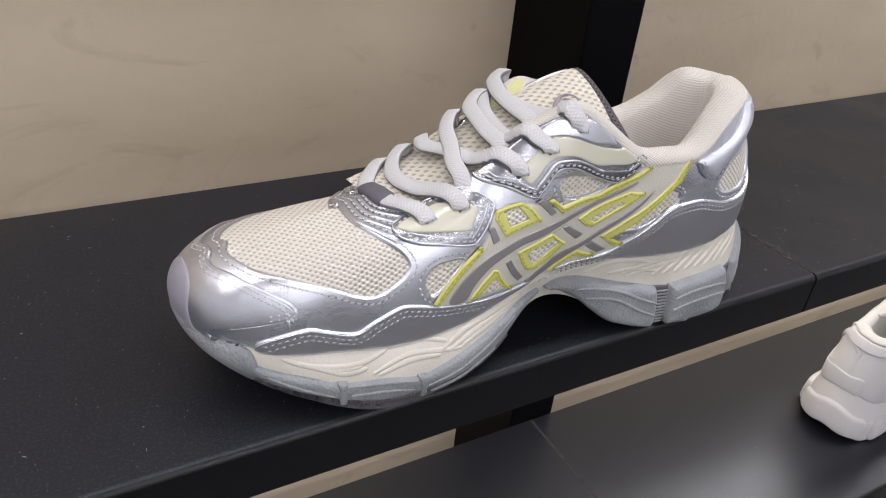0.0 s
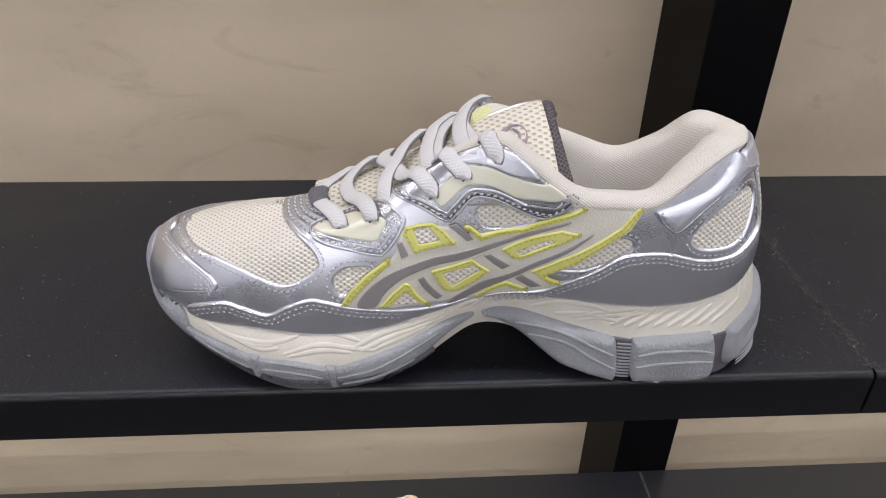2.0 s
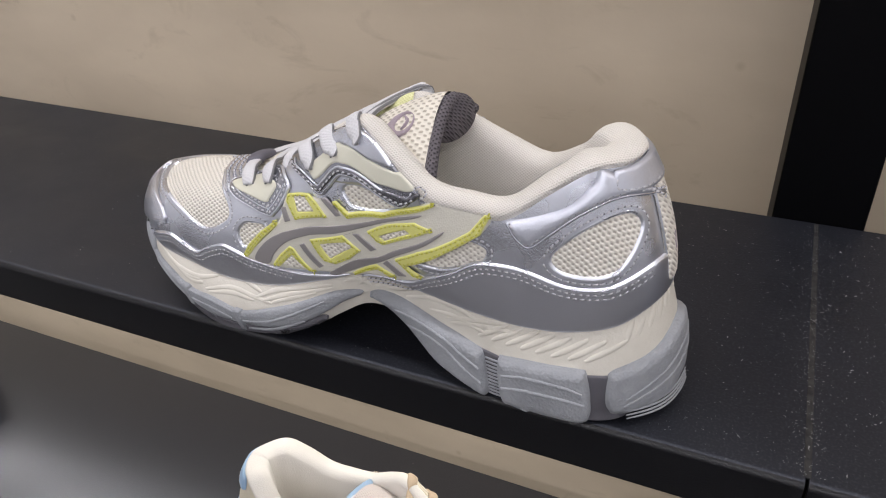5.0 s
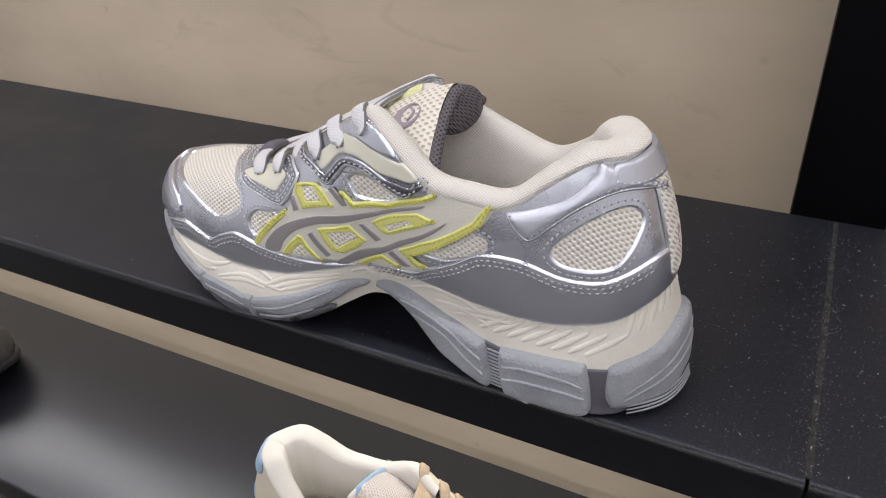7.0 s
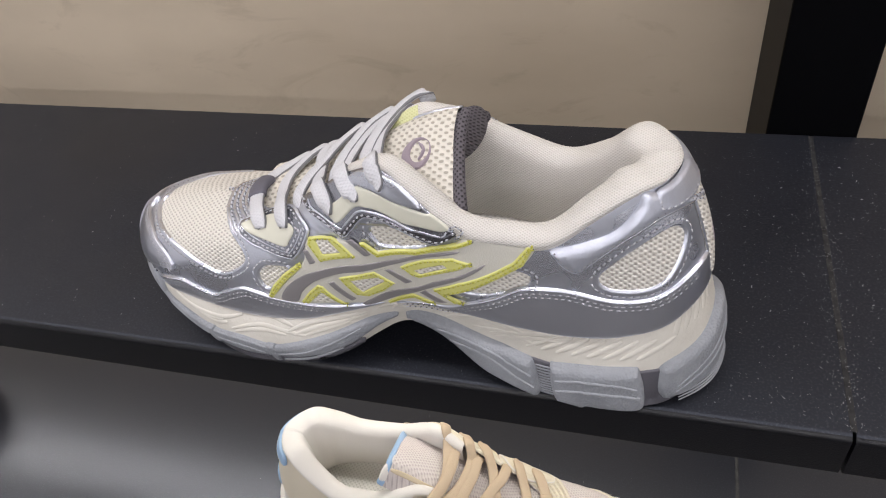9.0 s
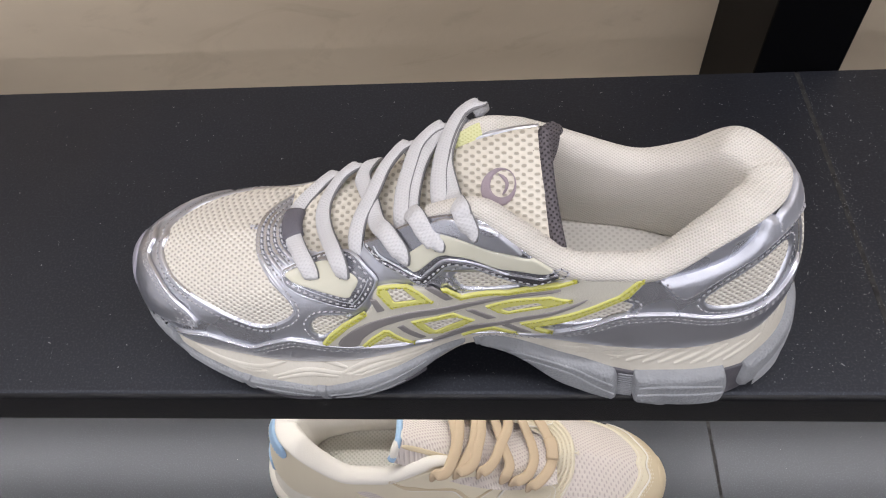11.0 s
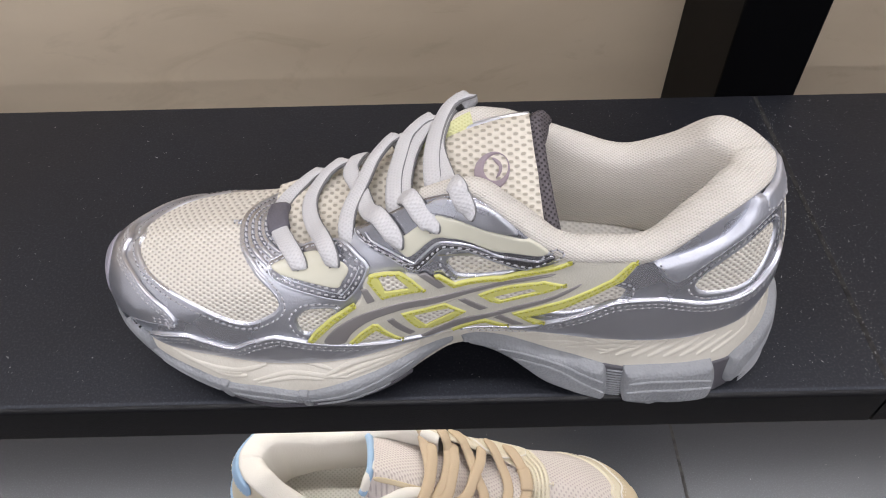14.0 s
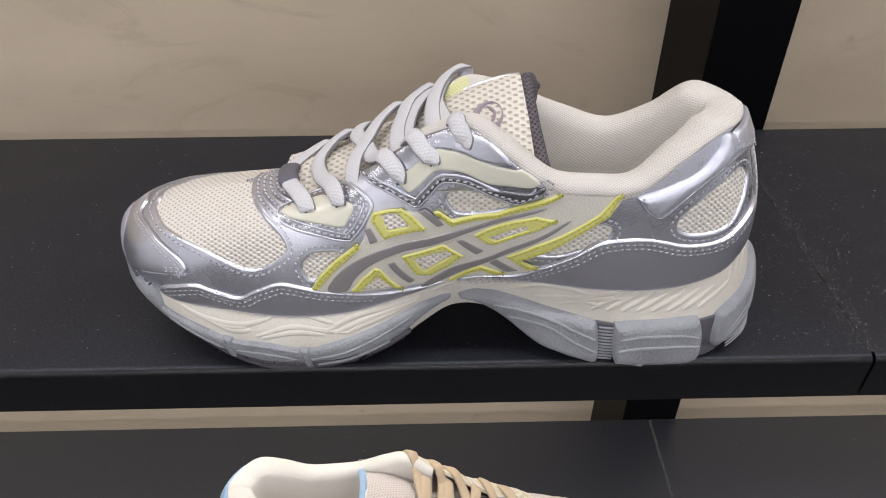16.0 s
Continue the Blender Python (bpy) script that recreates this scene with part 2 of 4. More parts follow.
# warm strip lights under the upper shelf; its added back flange shields the wall above
for x0, x1 in ((-1.59, -.01), (.01, 1.59)):
    strip_light = tagged(new("shelf_light"), "slim white strip light under the upper steel shelf", "strip light", "shelf lights")
    strip_light.location = ((x0 + x1) / 2, .160, SHELF - .0028)
    half = (x1 - x0) / 2
    from_bm("housing", box(-half, half, -.006, .006, -.006, 0, .0008, 1), LIGHT_BODY, strip_light)
    data = bpy.data.lights.new("shelf_light", "AREA")
    data.shape, data.size, data.size_y, data.energy, data.color = "RECTANGLE", 2 * half - .02, .008, 2.8, (1.0, .96, .92)
    new("shelf_lamp", data).matrix_world = pose((x0 + x1) / 2, .160, SHELF - .0105, -8, 0, 0)
upright = tagged(new("shelf_upright"), "black painted steel upright between shelf and wall", "shelf upright")
from_bm("post", box(-.024, .0245, .2035, .2928, 0, 2.9, .0012), BLACK_SATIN, upright)
for level in (SHELF, SHELF - .298):
    from_bm("bracket", box(-.012, .012, .03, .2030, level - .024, level - .0032, .001), BLACK_SATIN, upright)


# ---- shoe surfaces (metres; x from toe to heel, y away from the shelf's front edge, z up from the shelf) ----
def spline(table, s):
    """Smooth curve through the rows (key, values...) of a table, at keys s."""
    k = np.array([r[0] for r in table], float)
    v = np.array([r[1:] for r in table], float)
    m = np.empty_like(v)
    d = (v[1:] - v[:-1]) / (k[1:] - k[:-1])[:, None]
    m[0], m[-1] = d[0], d[-1]
    h = k[1:] - k[:-1]
    m[1:-1] = (d[:-1] * h[1:, None] + d[1:] * h[:-1, None]) / (h[1:] + h[:-1])[:, None]
    s = np.clip(np.asarray(s, float), k[0], k[-1])
    i = np.clip(np.searchsorted(k, s, side="right") - 1, 0, len(k) - 2)
    h = (k[i + 1] - k[i])
    u = ((s - k[i]) / h)[..., None]
    h = h[..., None]
    return (2 * u**3 - 3 * u**2 + 1) * v[i] + (u**3 - 2 * u**2 + u) * h * m[i] + (3 * u**2 - 2 * u**3) * v[i + 1] + (u**3 - u**2) * h * m[i + 1]


# s runs from the middle of the heel (0) along the near side to the middle of the toe (1), and back along the far side to 2
BITE = [(-.05, .2705, .0478, .0522), (0, .2734, .0353, .0544), (.05, .2705, .0229, .0522), (.1, .2609, .0124, .046), (.17, .2439, .0066, .0413),
        (.25, .2245, .0052, .0394), (.33, .2036, .006, .0404), (.42, .1796, .0079, .0433), (.5, .154, .0102, .0436), (.58, .1298, .0086, .0369),
        (.66, .1053, .0062, .03), (.74, .0809, .0061, .0275), (.82, .0569, .0081, .0298), (.89, .0287, .0153, .0317), (.95, .0113, .0289, .0346),
        (1, .0053, .0471, .0384), (1.05, .0113, .0653, .0346)]
TOP = [(-.05, .2538, .0465, .1054), (0, .2575, .0357, .1061), (.05, .2538, .0249, .1054), (.1, .2451, .0166, .1057), (.17, .232, .0112, .0975),
       (.25, .2168, .0076, .0861), (.33, .201, .007, .0852), (.42, .1832, .0074, .0883), (.5, .1668, .0116, .1009), (.58, .1535, .0165, .1087),
       (.66, .1373, .0214, .1017), (.74, .1181, .0229, .0883), (.82, .1013, .0244, .0773), (.89, .0897, .0288, .0727), (.95, .0825, .035, .0719),
       (1, .0814, .0412, .0726), (1.05, .0825, .0475, .0719)]
BULGE = [(0, -.0005, .0165, .0084, .0122), (.1, .0019, .0163, .0062, .0131), (.25, .0006, .0141, .0035, .0129), (.42, .0045, .014, .0013, .0135),
         (.5, .0035, .0179, .0025, .0181), (.58, .0025, .0218, .0069, .0146), (.66, .0017, .0217, .0106, .0112), (.74, .0021, .0195, .0126, .0079),
         (.82, .0017, .0174, .0148, .0063), (.89, .0034, .0211, .021, .0045), (.95, .0049, .0232, .0291, .0045), (1, .0057, .0228, .0351, .0046)]
# the sole's lower edge: height, flare, bulge
SOLE = [(0, .0138, .0081, .002), (.05, .0102, .0077, .002), (.1, .0071, .0062, .002), (.17, .0043, .0063, .002), (.25, .002, .0044, .002),
        (.29, .0004, .003, .002), (.33, .0013, .002, .001), (.36, .0032, .0009, 0), (.4, .0091, -.001, 0), (.44, .0169, -.0036, 0),
        (.48, .0225, -.0046, 0), (.52, .0227, -.0043, 0), (.56, .0165, -.0019, .001), (.6, .0094, .0013, .003), (.66, .0037, .0039, .004),
        (.72, .0035, .0052, .004), (.78, .0039, .0054, .004), (.84, .0085, .0032, .004), (.89, .0144, -.0023, .004), (.95, .0212, -.0078, .004),
        (1, .0242, -.0111, .004)]


# how much higher the far topline runs than the near one
FAR_RISE = [(0, -.0007), (.08, -.0003), (.17, -.0065), (.24, -.0045), (.285, -.0025), (.33, -.0002), (.38, .0023), (.425, .0034),
            (.47, .0014), (.52, -.002), (.58, -.0053), (.66, -.0077), (.74, -.0087), (.92, -.0073), (1, -.0006)]


def mid_y(x, back, front):
    u = np.clip((.25 - x) / .15, 0, 1)
    return back + (front - back) * u * u * (3 - 2 * u)


def near(s):
    s = np.mod(np.asarray(s, float), 2)
    return np.where(s > 1, 2 - s, s), s > 1


def mirrored(p, far, back, front):
    p = p.copy()
    p[..., 1] = np.where(far, 2 * mid_y(p[..., 0], back, front) - p[..., 1], p[..., 1])
    return p


def bite(s):
    k, far = near(s)
    return mirrored(spline(BITE, k), far, 0.0353, 0.0471)


def top(s):
    k, far = near(s)
    p = mirrored(spline(TOP, k), far, 0.0357, 0.0412)
    p[..., 2] += np.where(far, spline(FAR_RISE, k)[..., 0], 0)
    return p


def out(s):
    """The way straight out of the shoe's plan at s."""
    a = bite(np.asarray(s) + .004) - bite(np.asarray(s) - .004)
    n = np.stack([-a[..., 1], a[..., 0], 0 * a[..., 0]], -1)
    return n / (np.linalg.norm(n, axis=-1, keepdims=True) + 1e-9)


def upper(s, t):
    s, t = np.broadcast_arrays(np.asarray(s, float), np.asarray(t, float))
    k, far = near(s)
    b, c, n, g = bite(s), top(s), out(s), spline(BULGE, k)
    up = np.array([0, 0, 1.0])
    h1 = b + n * g[..., :1] + up * g[..., 1:2]
    h2 = c + n * g[..., 2:3] - up * g[..., 3:4]
    t = t[..., None]
    return (1 - t)**3 * b + 3 * (1 - t)**2 * t * h1 + 3 * (1 - t) * t * t * h2 + t**3 * c


def sole(s, z):
    """The sole's side wall at height z."""
    s, z = np.broadcast_arrays(np.asarray(s, float), np.asarray(z, float))
    k, far = near(s)
    b, n, g = bite(s), out(s), spline(SOLE, k)
    w = np.clip((z - g[..., 0]) / (b[..., 2] - g[..., 0]), -.3, 1.3)
    p = b + n * (g[..., 1] * (1 - w) + g[..., 2] * np.sin(np.pi * np.clip(w, 0, 1)) ** .7)[..., None]
    p[..., 2] = z
    return p


def frame_of(f, a, b):
    """Points, unit normals and both derivatives of a surface f(a, b)."""
    e = 1e-4
    p = f(a, b)
    da, db = (f(a + e, b) - f(a - e, b)) / (2 * e), (f(a, b + e) - f(a, b - e)) / (2 * e)
    n = np.cross(db, da)
    n /= np.linalg.norm(n, axis=-1, keepdims=True) + 1e-12
    return p, n, da, db


# ---- shoe builder ----
def smooth_loop(points, per=8, closed=True, rounded=True):
    """A dense curve through the points of an outline."""
    q = np.array(points, float)
    n = len(q)
    res = []
    for i in range(n if closed else n - 1):
        if closed:
            a, b, c, d = q[i - 1], q[i], q[(i + 1) % n], q[(i + 2) % n]
        else:
            a, b, c, d = q[max(i - 1, 0)], q[i], q[i + 1], q[min(i + 2, n - 1)]
        for u in np.arange(per) / per:
            if rounded:
                res.append(.5 * (2 * b + (c - a) * u + (2 * a - 5 * b + 4 * c - d) * u * u + (3 * b - a - 3 * c + d) * u**3))
            else:
                res.append(b + (c - b) * u)
    if not closed:
        res.append(q[-1])
    return np.array(res)


def inside(p, loop):
    x, y = p[:, 0:1], p[:, 1:2]
    x0, y0 = loop[:, 0], loop[:, 1]
    x1, y1 = np.roll(x0, -1), np.roll(y0, -1)
    cross = ((y0 > y) != (y1 > y)) & (x < (x1 - x0) * (y - y0) / (y1 - y0 + 1e-15) + x0)
    return cross.sum(1) % 2 == 1


def cloth_map(p):
    return np.stack([p[:, 0], p[:, 1] * .9 + p[:, 2]], -1)


def panel(name, f, outline, m, parent, base=0.0, thick=.001, edge=.0009, step=.0016, holes=(), rounded=True, label="", per=8, size=(.33, .065), sink=.0004, flat=True):
    """A piece of sheet laid on the surface f inside an outline given in the surface's own two numbers, with rounded edges and holes."""
    from mathutils.geometry import delaunay_2d_cdt
    loops = [smooth_loop(outline, per, True, rounded)] + [smooth_loop(h, per, True, rounded) for h in holes]
    spaced = []
    for lp in loops:  # even points along the edge
        c = np.concatenate([lp, lp[:1]])
        p = f(c[:, 0], c[:, 1])
        arc = np.concatenate([[0], np.cumsum(np.linalg.norm(np.diff(p, axis=0), axis=1))])
        at = np.linspace(0, arc[-1], max(12, int(arc[-1] / (.0007 if flat else .0011))) + 1)[:-1]
        spaced.append(np.stack([np.interp(at, arc, c[:, 0]), np.interp(at, arc, c[:, 1])], -1))
    loops = spaced
    scale = np.array(size)
    lo, hi = loops[0].min(0), loops[0].max(0)
    da, db = step / scale
    ga, gb = np.arange(lo[0], hi[0], da), np.arange(lo[1], hi[1], db)
    g = np.stack(np.meshgrid(ga, gb, indexing="ij"), -1).reshape(-1, 2)
    g[:, 0] += (np.arange(len(g)) % 2) * da * .3
    keep = inside(g, loops[0])
    for h in loops[1:]:
        keep &= ~inside(g, h)
    g = g[keep]
    rim = np.concatenate(loops)
    dense = np.concatenate([np.concatenate([lp + (np.roll(lp, -1, 0) - lp) * a for a in (0, .25, .5, .75)]) for lp in loops])
    rim3 = f(dense[:, 0], dense[:, 1])
    # two rows of points close to the edge carry the rounding
    rows = []
    for k, lp in enumerate(loops):
        p, n, ja, jb = frame_of(f, lp[:, 0], lp[:, 1])
        t = np.roll(p, -1, 0) - np.roll(p, 1, 0)
        inw = np.cross(n, t)
        inw /= np.linalg.norm(inw, axis=1, keepdims=True) + 1e-12
        J = np.stack([ja, jb], -1)
        JJ = np.einsum("nij,nik->njk", J, J) + 1e-9 * np.eye(2)
        d2 = np.linalg.solve(JJ, np.einsum("nij,ni->nj", J, inw)[..., None])[..., 0]
        test = lp + d2 * .0004
        good = inside(test, loops[0])
        sign = 1 if (good.mean() > .5) == (k == 0) or (k > 0 and (~inside(test, lp)).mean() > .5) else -1
        if k > 0:
            sign = 1 if (~inside(test, lp)).mean() > .5 else -1
        for d in (edge * .3, edge * .75, edge * 1.3):
            rows.append(lp + d2 * d * sign)
    near_rows = np.concatenate(rows)
    keep = inside(near_rows, loops[0])
    for h in loops[1:]:
        keep &= ~inside(near_rows, h)
    near_rows = near_rows[keep]

    def off_edge(q):
        p = f(q[:, 0], q[:, 1])
        res = np.empty(len(p))
        for i in range(0, len(p), 1500):
            res[i:i + 1500] = np.sqrt(((p[i:i + 1500, None] - rim3[None]) ** 2).sum(-1).min(1))
        return res
    near_rows = near_rows[off_edge(near_rows) > edge * .22]
    g = g[off_edge(g) > edge * 1.7]
    q = np.concatenate([rim, near_rows, g])
    edges, at = [], 0
    for lp in loops:
        edges += [(at + i, at + (i + 1) % len(lp)) for i in range(len(lp))]
        at += len(lp)
    if flat:  # triangulate in the plane that suits the piece best
        p = f(q[:, 0], q[:, 1])
        c = p - p.mean(0)
        axes = np.linalg.svd(c[:len(rim)], full_matrices=False)[2][:2]
        q2 = c @ axes.T
    else:
        q2 = q * np.array(size)
    _, _, tris, orig, *_ = delaunay_2d_cdt([Vector(a) for a in q2.tolist()], edges, [], 0, 1e-7)
    first = [o[0] if o else -1 for o in orig]
    v2 = q[np.array(first)]
    tris = [t for t in tris if all(first[i] >= 0 for i in t)]
    tris = np.array([t for t in tris if len(t) == 3])
    mid = v2[tris].mean(1)
    keep = inside(mid, loops[0])
    for h in loops[1:]:
        keep &= ~inside(mid, h)
    tris = tris[keep]
    p, n, *_ = frame_of(f, v2[:, 0], v2[:, 1])
    d = np.clip(off_edge(v2) / edge, 0, 1)
    h = base + thick * np.sqrt(np.clip(1 - (1 - d) ** 2, 0, 1)) - sink * (d < .02)
    p3 = p + n * h[:, None]
    # faces look outwards
    a, b, c = p3[tris[:, 0]], p3[tris[:, 1]], p3[tris[:, 2]]
    flip = (np.cross(b - a, c - a) * n[tris[:, 0]]).sum(1) < 0
    tris[flip] = tris[flip][:, ::-1]
    return mesh(name, p3, tris, m, parent, label, cloth_map(p3))


def stitch_row(f, line, height, pitch=.0026, long=.0021, wide=.0003, start=.5):
    """Boxes of thread along a line on the surface f: vertices and faces."""
    p, n, *_ = frame_of(f, line[:, 0], line[:, 1])
    seg = np.linalg.norm(np.diff(p, axis=0), axis=1)
    arc = np.concatenate([[0], np.cumsum(seg)])
    verts, faces = [], []
    for a in np.arange(pitch * start, arc[-1] - pitch / 2, pitch):
        c = np.array([np.interp(a, arc, p[:, i]) for i in range(3)])
        e = np.array([np.interp(a + .0004, arc, p[:, i]) for i in range(3)])
        nn = np.array([np.interp(a, arc, n[:, i]) for i in range(3)])
        t = e - c
        t /= np.linalg.norm(t) + 1e-12
        w = np.cross(nn, t)
        t = t + w * .12
        k = len(verts)
        c = c + nn * height
        for u, h in ((-.5, -.0003), (-.32, .0003), (.32, .0003), (.5, -.0003)):
            for s in (-1, 0, 1):
                verts.append(c + t * u * long + w * s * wide + nn * (h if s == 0 else h - .00018))
        for i in range(3):
            for j in range(2):
                faces.append((k + i * 3 + j, k + i * 3 + j + 1, k + i * 3 + j + 4, k + i * 3 + j + 3))
    return verts, faces


def stitching(f, parent, rows, m=None, pitch=.0026, wide=.0003):
    """rows: (line in surface numbers, height). One mesh of thread, with the dark needle holes between the stitches."""
    verts, faces, index = [], [], []
    for line, height in rows:
        for start, long, half, lift in ((.5, .74, wide * 1.15, 0), (1.0, .22, wide * 1.0, -.00012)):
            v, fc = stitch_row(f, line, height + lift, pitch, pitch * long, half, start)
            faces += [tuple(i + len(verts) for i in q) for q in fc]
            index += [0 if start < 1 else 1] * len(fc)
            verts += v
    return tagged(mesh("stitching", verts, faces, [m or THREAD, NEEDLE], parent, index=index), kind="stuff")


def inset(f, line, d, closed=False):
    """The line moved d metres to its left on the surface."""
    p, n, ja, jb = frame_of(f, line[:, 0], line[:, 1])
    t = np.gradient(p, axis=0)
    side = np.cross(n, t)
    side /= np.linalg.norm(side, axis=1, keepdims=True) + 1e-12
    J = np.stack([ja, jb], -1)
    JJ = np.einsum("nij,nik->njk", J, J) + 1e-9 * np.eye(2)
    return line + d * np.linalg.solve(JJ, np.einsum("nij,ni->nj", J, side)[..., None])[..., 0]


def sheet(name, f, a, b, m, parent, label="", closed=False, flip=False, uv=True):
    """The surface f over a grid."""
    A, B = np.meshgrid(a, b, indexing="ij")
    p = f(A, B).reshape(-1, 3)
    na, nb = len(a), len(b)
    faces = []
    for i in range(na if closed else na - 1):
        for j in range(nb - 1):
            q = (i * nb + j, ((i + 1) % na) * nb + j, ((i + 1) % na) * nb + j + 1, i * nb + j + 1)
            faces.append(q[::-1] if flip else q)
    return mesh(name, p, faces, m, parent, label, cloth_map(p) if uv else None)


def strap(name, path, normals, wide, thick, materials, parent, label="", rounds=16, edge_share=.955):
    """A flat woven band swept along a path."""
    path, normals = np.array(path), np.array(normals)
    t = np.gradient(path, axis=0)
    t /= np.linalg.norm(t, axis=1, keepdims=True)
    w = np.cross(t, normals)
    w /= np.linalg.norm(w, axis=1, keepdims=True)
    nn = np.cross(w, t)
    ang = np.arange(rounds) / rounds * 2 * math.pi
    cs, sn = np.cos(ang), np.sin(ang)
    cx = np.sign(cs) * np.abs(cs) ** .7
    ring = path[:, None] + w[:, None] * (cx * wide / 2)[None, :, None] + nn[:, None] * (np.sign(sn) * np.abs(sn) ** .8 * thick / 2)[None, :, None]
    verts = ring.reshape(-1, 3)
    faces, index = [], []
    for i in range(len(path) - 1):
        for j in range(rounds):
            k = (j + 1) % rounds
            faces.append((i * rounds + j, i * rounds + k, (i + 1) * rounds + k, (i + 1) * rounds + j))
            index.append(1 if abs(math.cos((ang[j] + ang[k if k else 0] + (2 * math.pi if k == 0 else 0)) / 2)) > edge_share else 0)
    faces += [tuple(range(rounds))[::-1], tuple(range(len(verts) - rounds, len(verts)))]
    index += [0, 0]
    arc = np.concatenate([[0], np.cumsum(np.linalg.norm(np.diff(path, axis=0), axis=1))])
    girth = (wide + thick) * 1.2 * np.abs(np.arange(rounds) / rounds - .5)
    uvs = np.stack(np.broadcast_arrays(arc[:, None], girth[None]), -1).reshape(-1, 2)
    return mesh(name, verts, faces, materials, parent, label, uvs, index)


def rib(f, line, r, height=0.0, rounds=6, rise=.8):
    """A raised bead along a line on the surface f: vertices and faces."""
    p, n, *_ = frame_of(f, line[:, 0], line[:, 1])
    t = np.gradient(p, axis=0)
    t /= np.linalg.norm(t, axis=1, keepdims=True) + 1e-12
    w = np.cross(n, t)
    taper = np.sin(np.linspace(.12, math.pi - .12, len(p))) ** .4
    ang = np.linspace(0, math.pi, rounds)
    ring = p[:, None] + n[:, None] * (height - .0002 + np.sin(ang) * r * rise)[None, :, None] + w[:, None] * (taper[:, None] * np.cos(ang)[None] * r)[..., None]
    faces = [(i * rounds + j, i * rounds + j + 1, (i + 1) * rounds + j + 1, (i + 1) * rounds + j) for i in range(len(p) - 1) for j in range(rounds - 1)]
    return ring.reshape(-1, 3), faces


def ribs(name, f, lines, r, m, parent, height=0.0, label="", rise=.8):
    verts, faces = [], []
    for line in lines:
        v, fc = rib(f, smooth_loop(line, 8, False), r, height, 6, rise)
        faces += [tuple(i + len(verts) for i in q) for q in fc]
        verts += list(v)
    return mesh(name, verts, faces, m, parent, label)


_K = np.linspace(0, 1, 600)
_X = spline(BITE, _K)[:, 0]


def along(x):
    """s on the near side above the place x."""
    return np.interp(-np.asarray(x, float), -_X[np.argmax(_X):], _K[np.argmax(_X):])


def on_sole(points):
    return [(float(along(x)), z) for x, z in points]


# collar: outward and upward offsets from the topline, then down the lining
PAD = [(0, .0010, -.0042), (.10, .0026, .0002), (.22, .0014, .0045), (.34, -.0028, .0068), (.46, -.0075, .0058), (.58, -.0112, .0005), (.70, -.0130, -.010), (.85, -.0125, -.026), (1, -.0085, -.048)]
PAD_SIZE = [(0, 1.0, .42), (.10, 1.05, .42), (.22, .95, .60), (.40, .85, .75), (.50, .75, .60), (.58, .62, .50), (.66, .45, .34), (.70, .40, .30)]


def collar(s, v):
    s, v = np.broadcast_arrays(np.asarray(s, float), np.asarray(v, float))
    k, far = near(s)
    c = top(s)
    a = top(s + .012) - top(s - .012)
    n = np.stack([-a[..., 1], a[..., 0], 0 * a[..., 0]], -1)
    n = n / (np.linalg.norm(n, axis=-1, keepdims=True) + 1e-9)
    g, size = spline(PAD, v), spline(PAD_SIZE, k)
    p = c + n * (g[..., :1] * size[..., :1])
    p[..., 2] += np.where(g[..., 1] > -.002, g[..., 1] * size[..., 1], g[..., 1])
    floor = .0485
    low = np.clip((v - .60) / .40, 0, 1)
    p[..., 2] = np.where(v > .60, (1 - low) * p[..., 2] + low * floor, p[..., 2])
    return p


TONGUE = [(0, .078, .0715, .018, .003), (.25, .105, .0775, .024, .004), (.5, .130, .0915, .028, .007), (.75, .152, .1045, .0295, .012), (.92, .168, .1115, .0290, .0165), (1, .1755, .1135, .0285, .0185)]


def tongue(u, w):
    u, w = np.broadcast_arrays(np.asarray(u, float), np.asarray(w, float))
    g = spline(TONGUE, u)
    w = -w
    y = .0445 + .0045 * u + np.where(w > 0, w * g[..., 2] * (1 - .60 * u * u), w * g[..., 2] * (1 + .17 * u))
    x = g[..., 0] + np.where(w > 0, .007, .005) * w * w * u
    return np.stack([x, y, g[..., 1] - g[..., 3] * np.where(w > 0, .62, 1.15) * np.abs(w) ** 1.7], -1)


LACE_Z = [(.070, .0665), (.0917, .0715), (.105, .079), (.118, .0855), (.125, .0895), (.140, .0975), (.155, .1055), (.172, .110)]


def lacing(x, y):
    """The height at which the laces lie."""
    return spline(LACE_Z, x)[..., 0] + .003 * (1 - ((y - .042) / .028) ** 2)


_su, _tu = np.meshgrid(np.linspace(.45, 1.55, 160), np.linspace(.5, 1, 24), indexing="ij")
UNDERLAY = (upper(_su, _tu) + np.array([0, 0, .0014])).reshape(-1, 3)


def resting(x, y):
    """The top of what lies below a place on the lacing."""
    z = np.full(len(x), -1.0)
    for i, (a, b) in enumerate(zip(x, y)):
        hit = UNDERLAY[(UNDERLAY[:, 0] - a) ** 2 + (UNDERLAY[:, 1] - b) ** 2 < .0022 ** 2]
        if len(hit):
            z[i] = hit[:, 2].max()
    return z


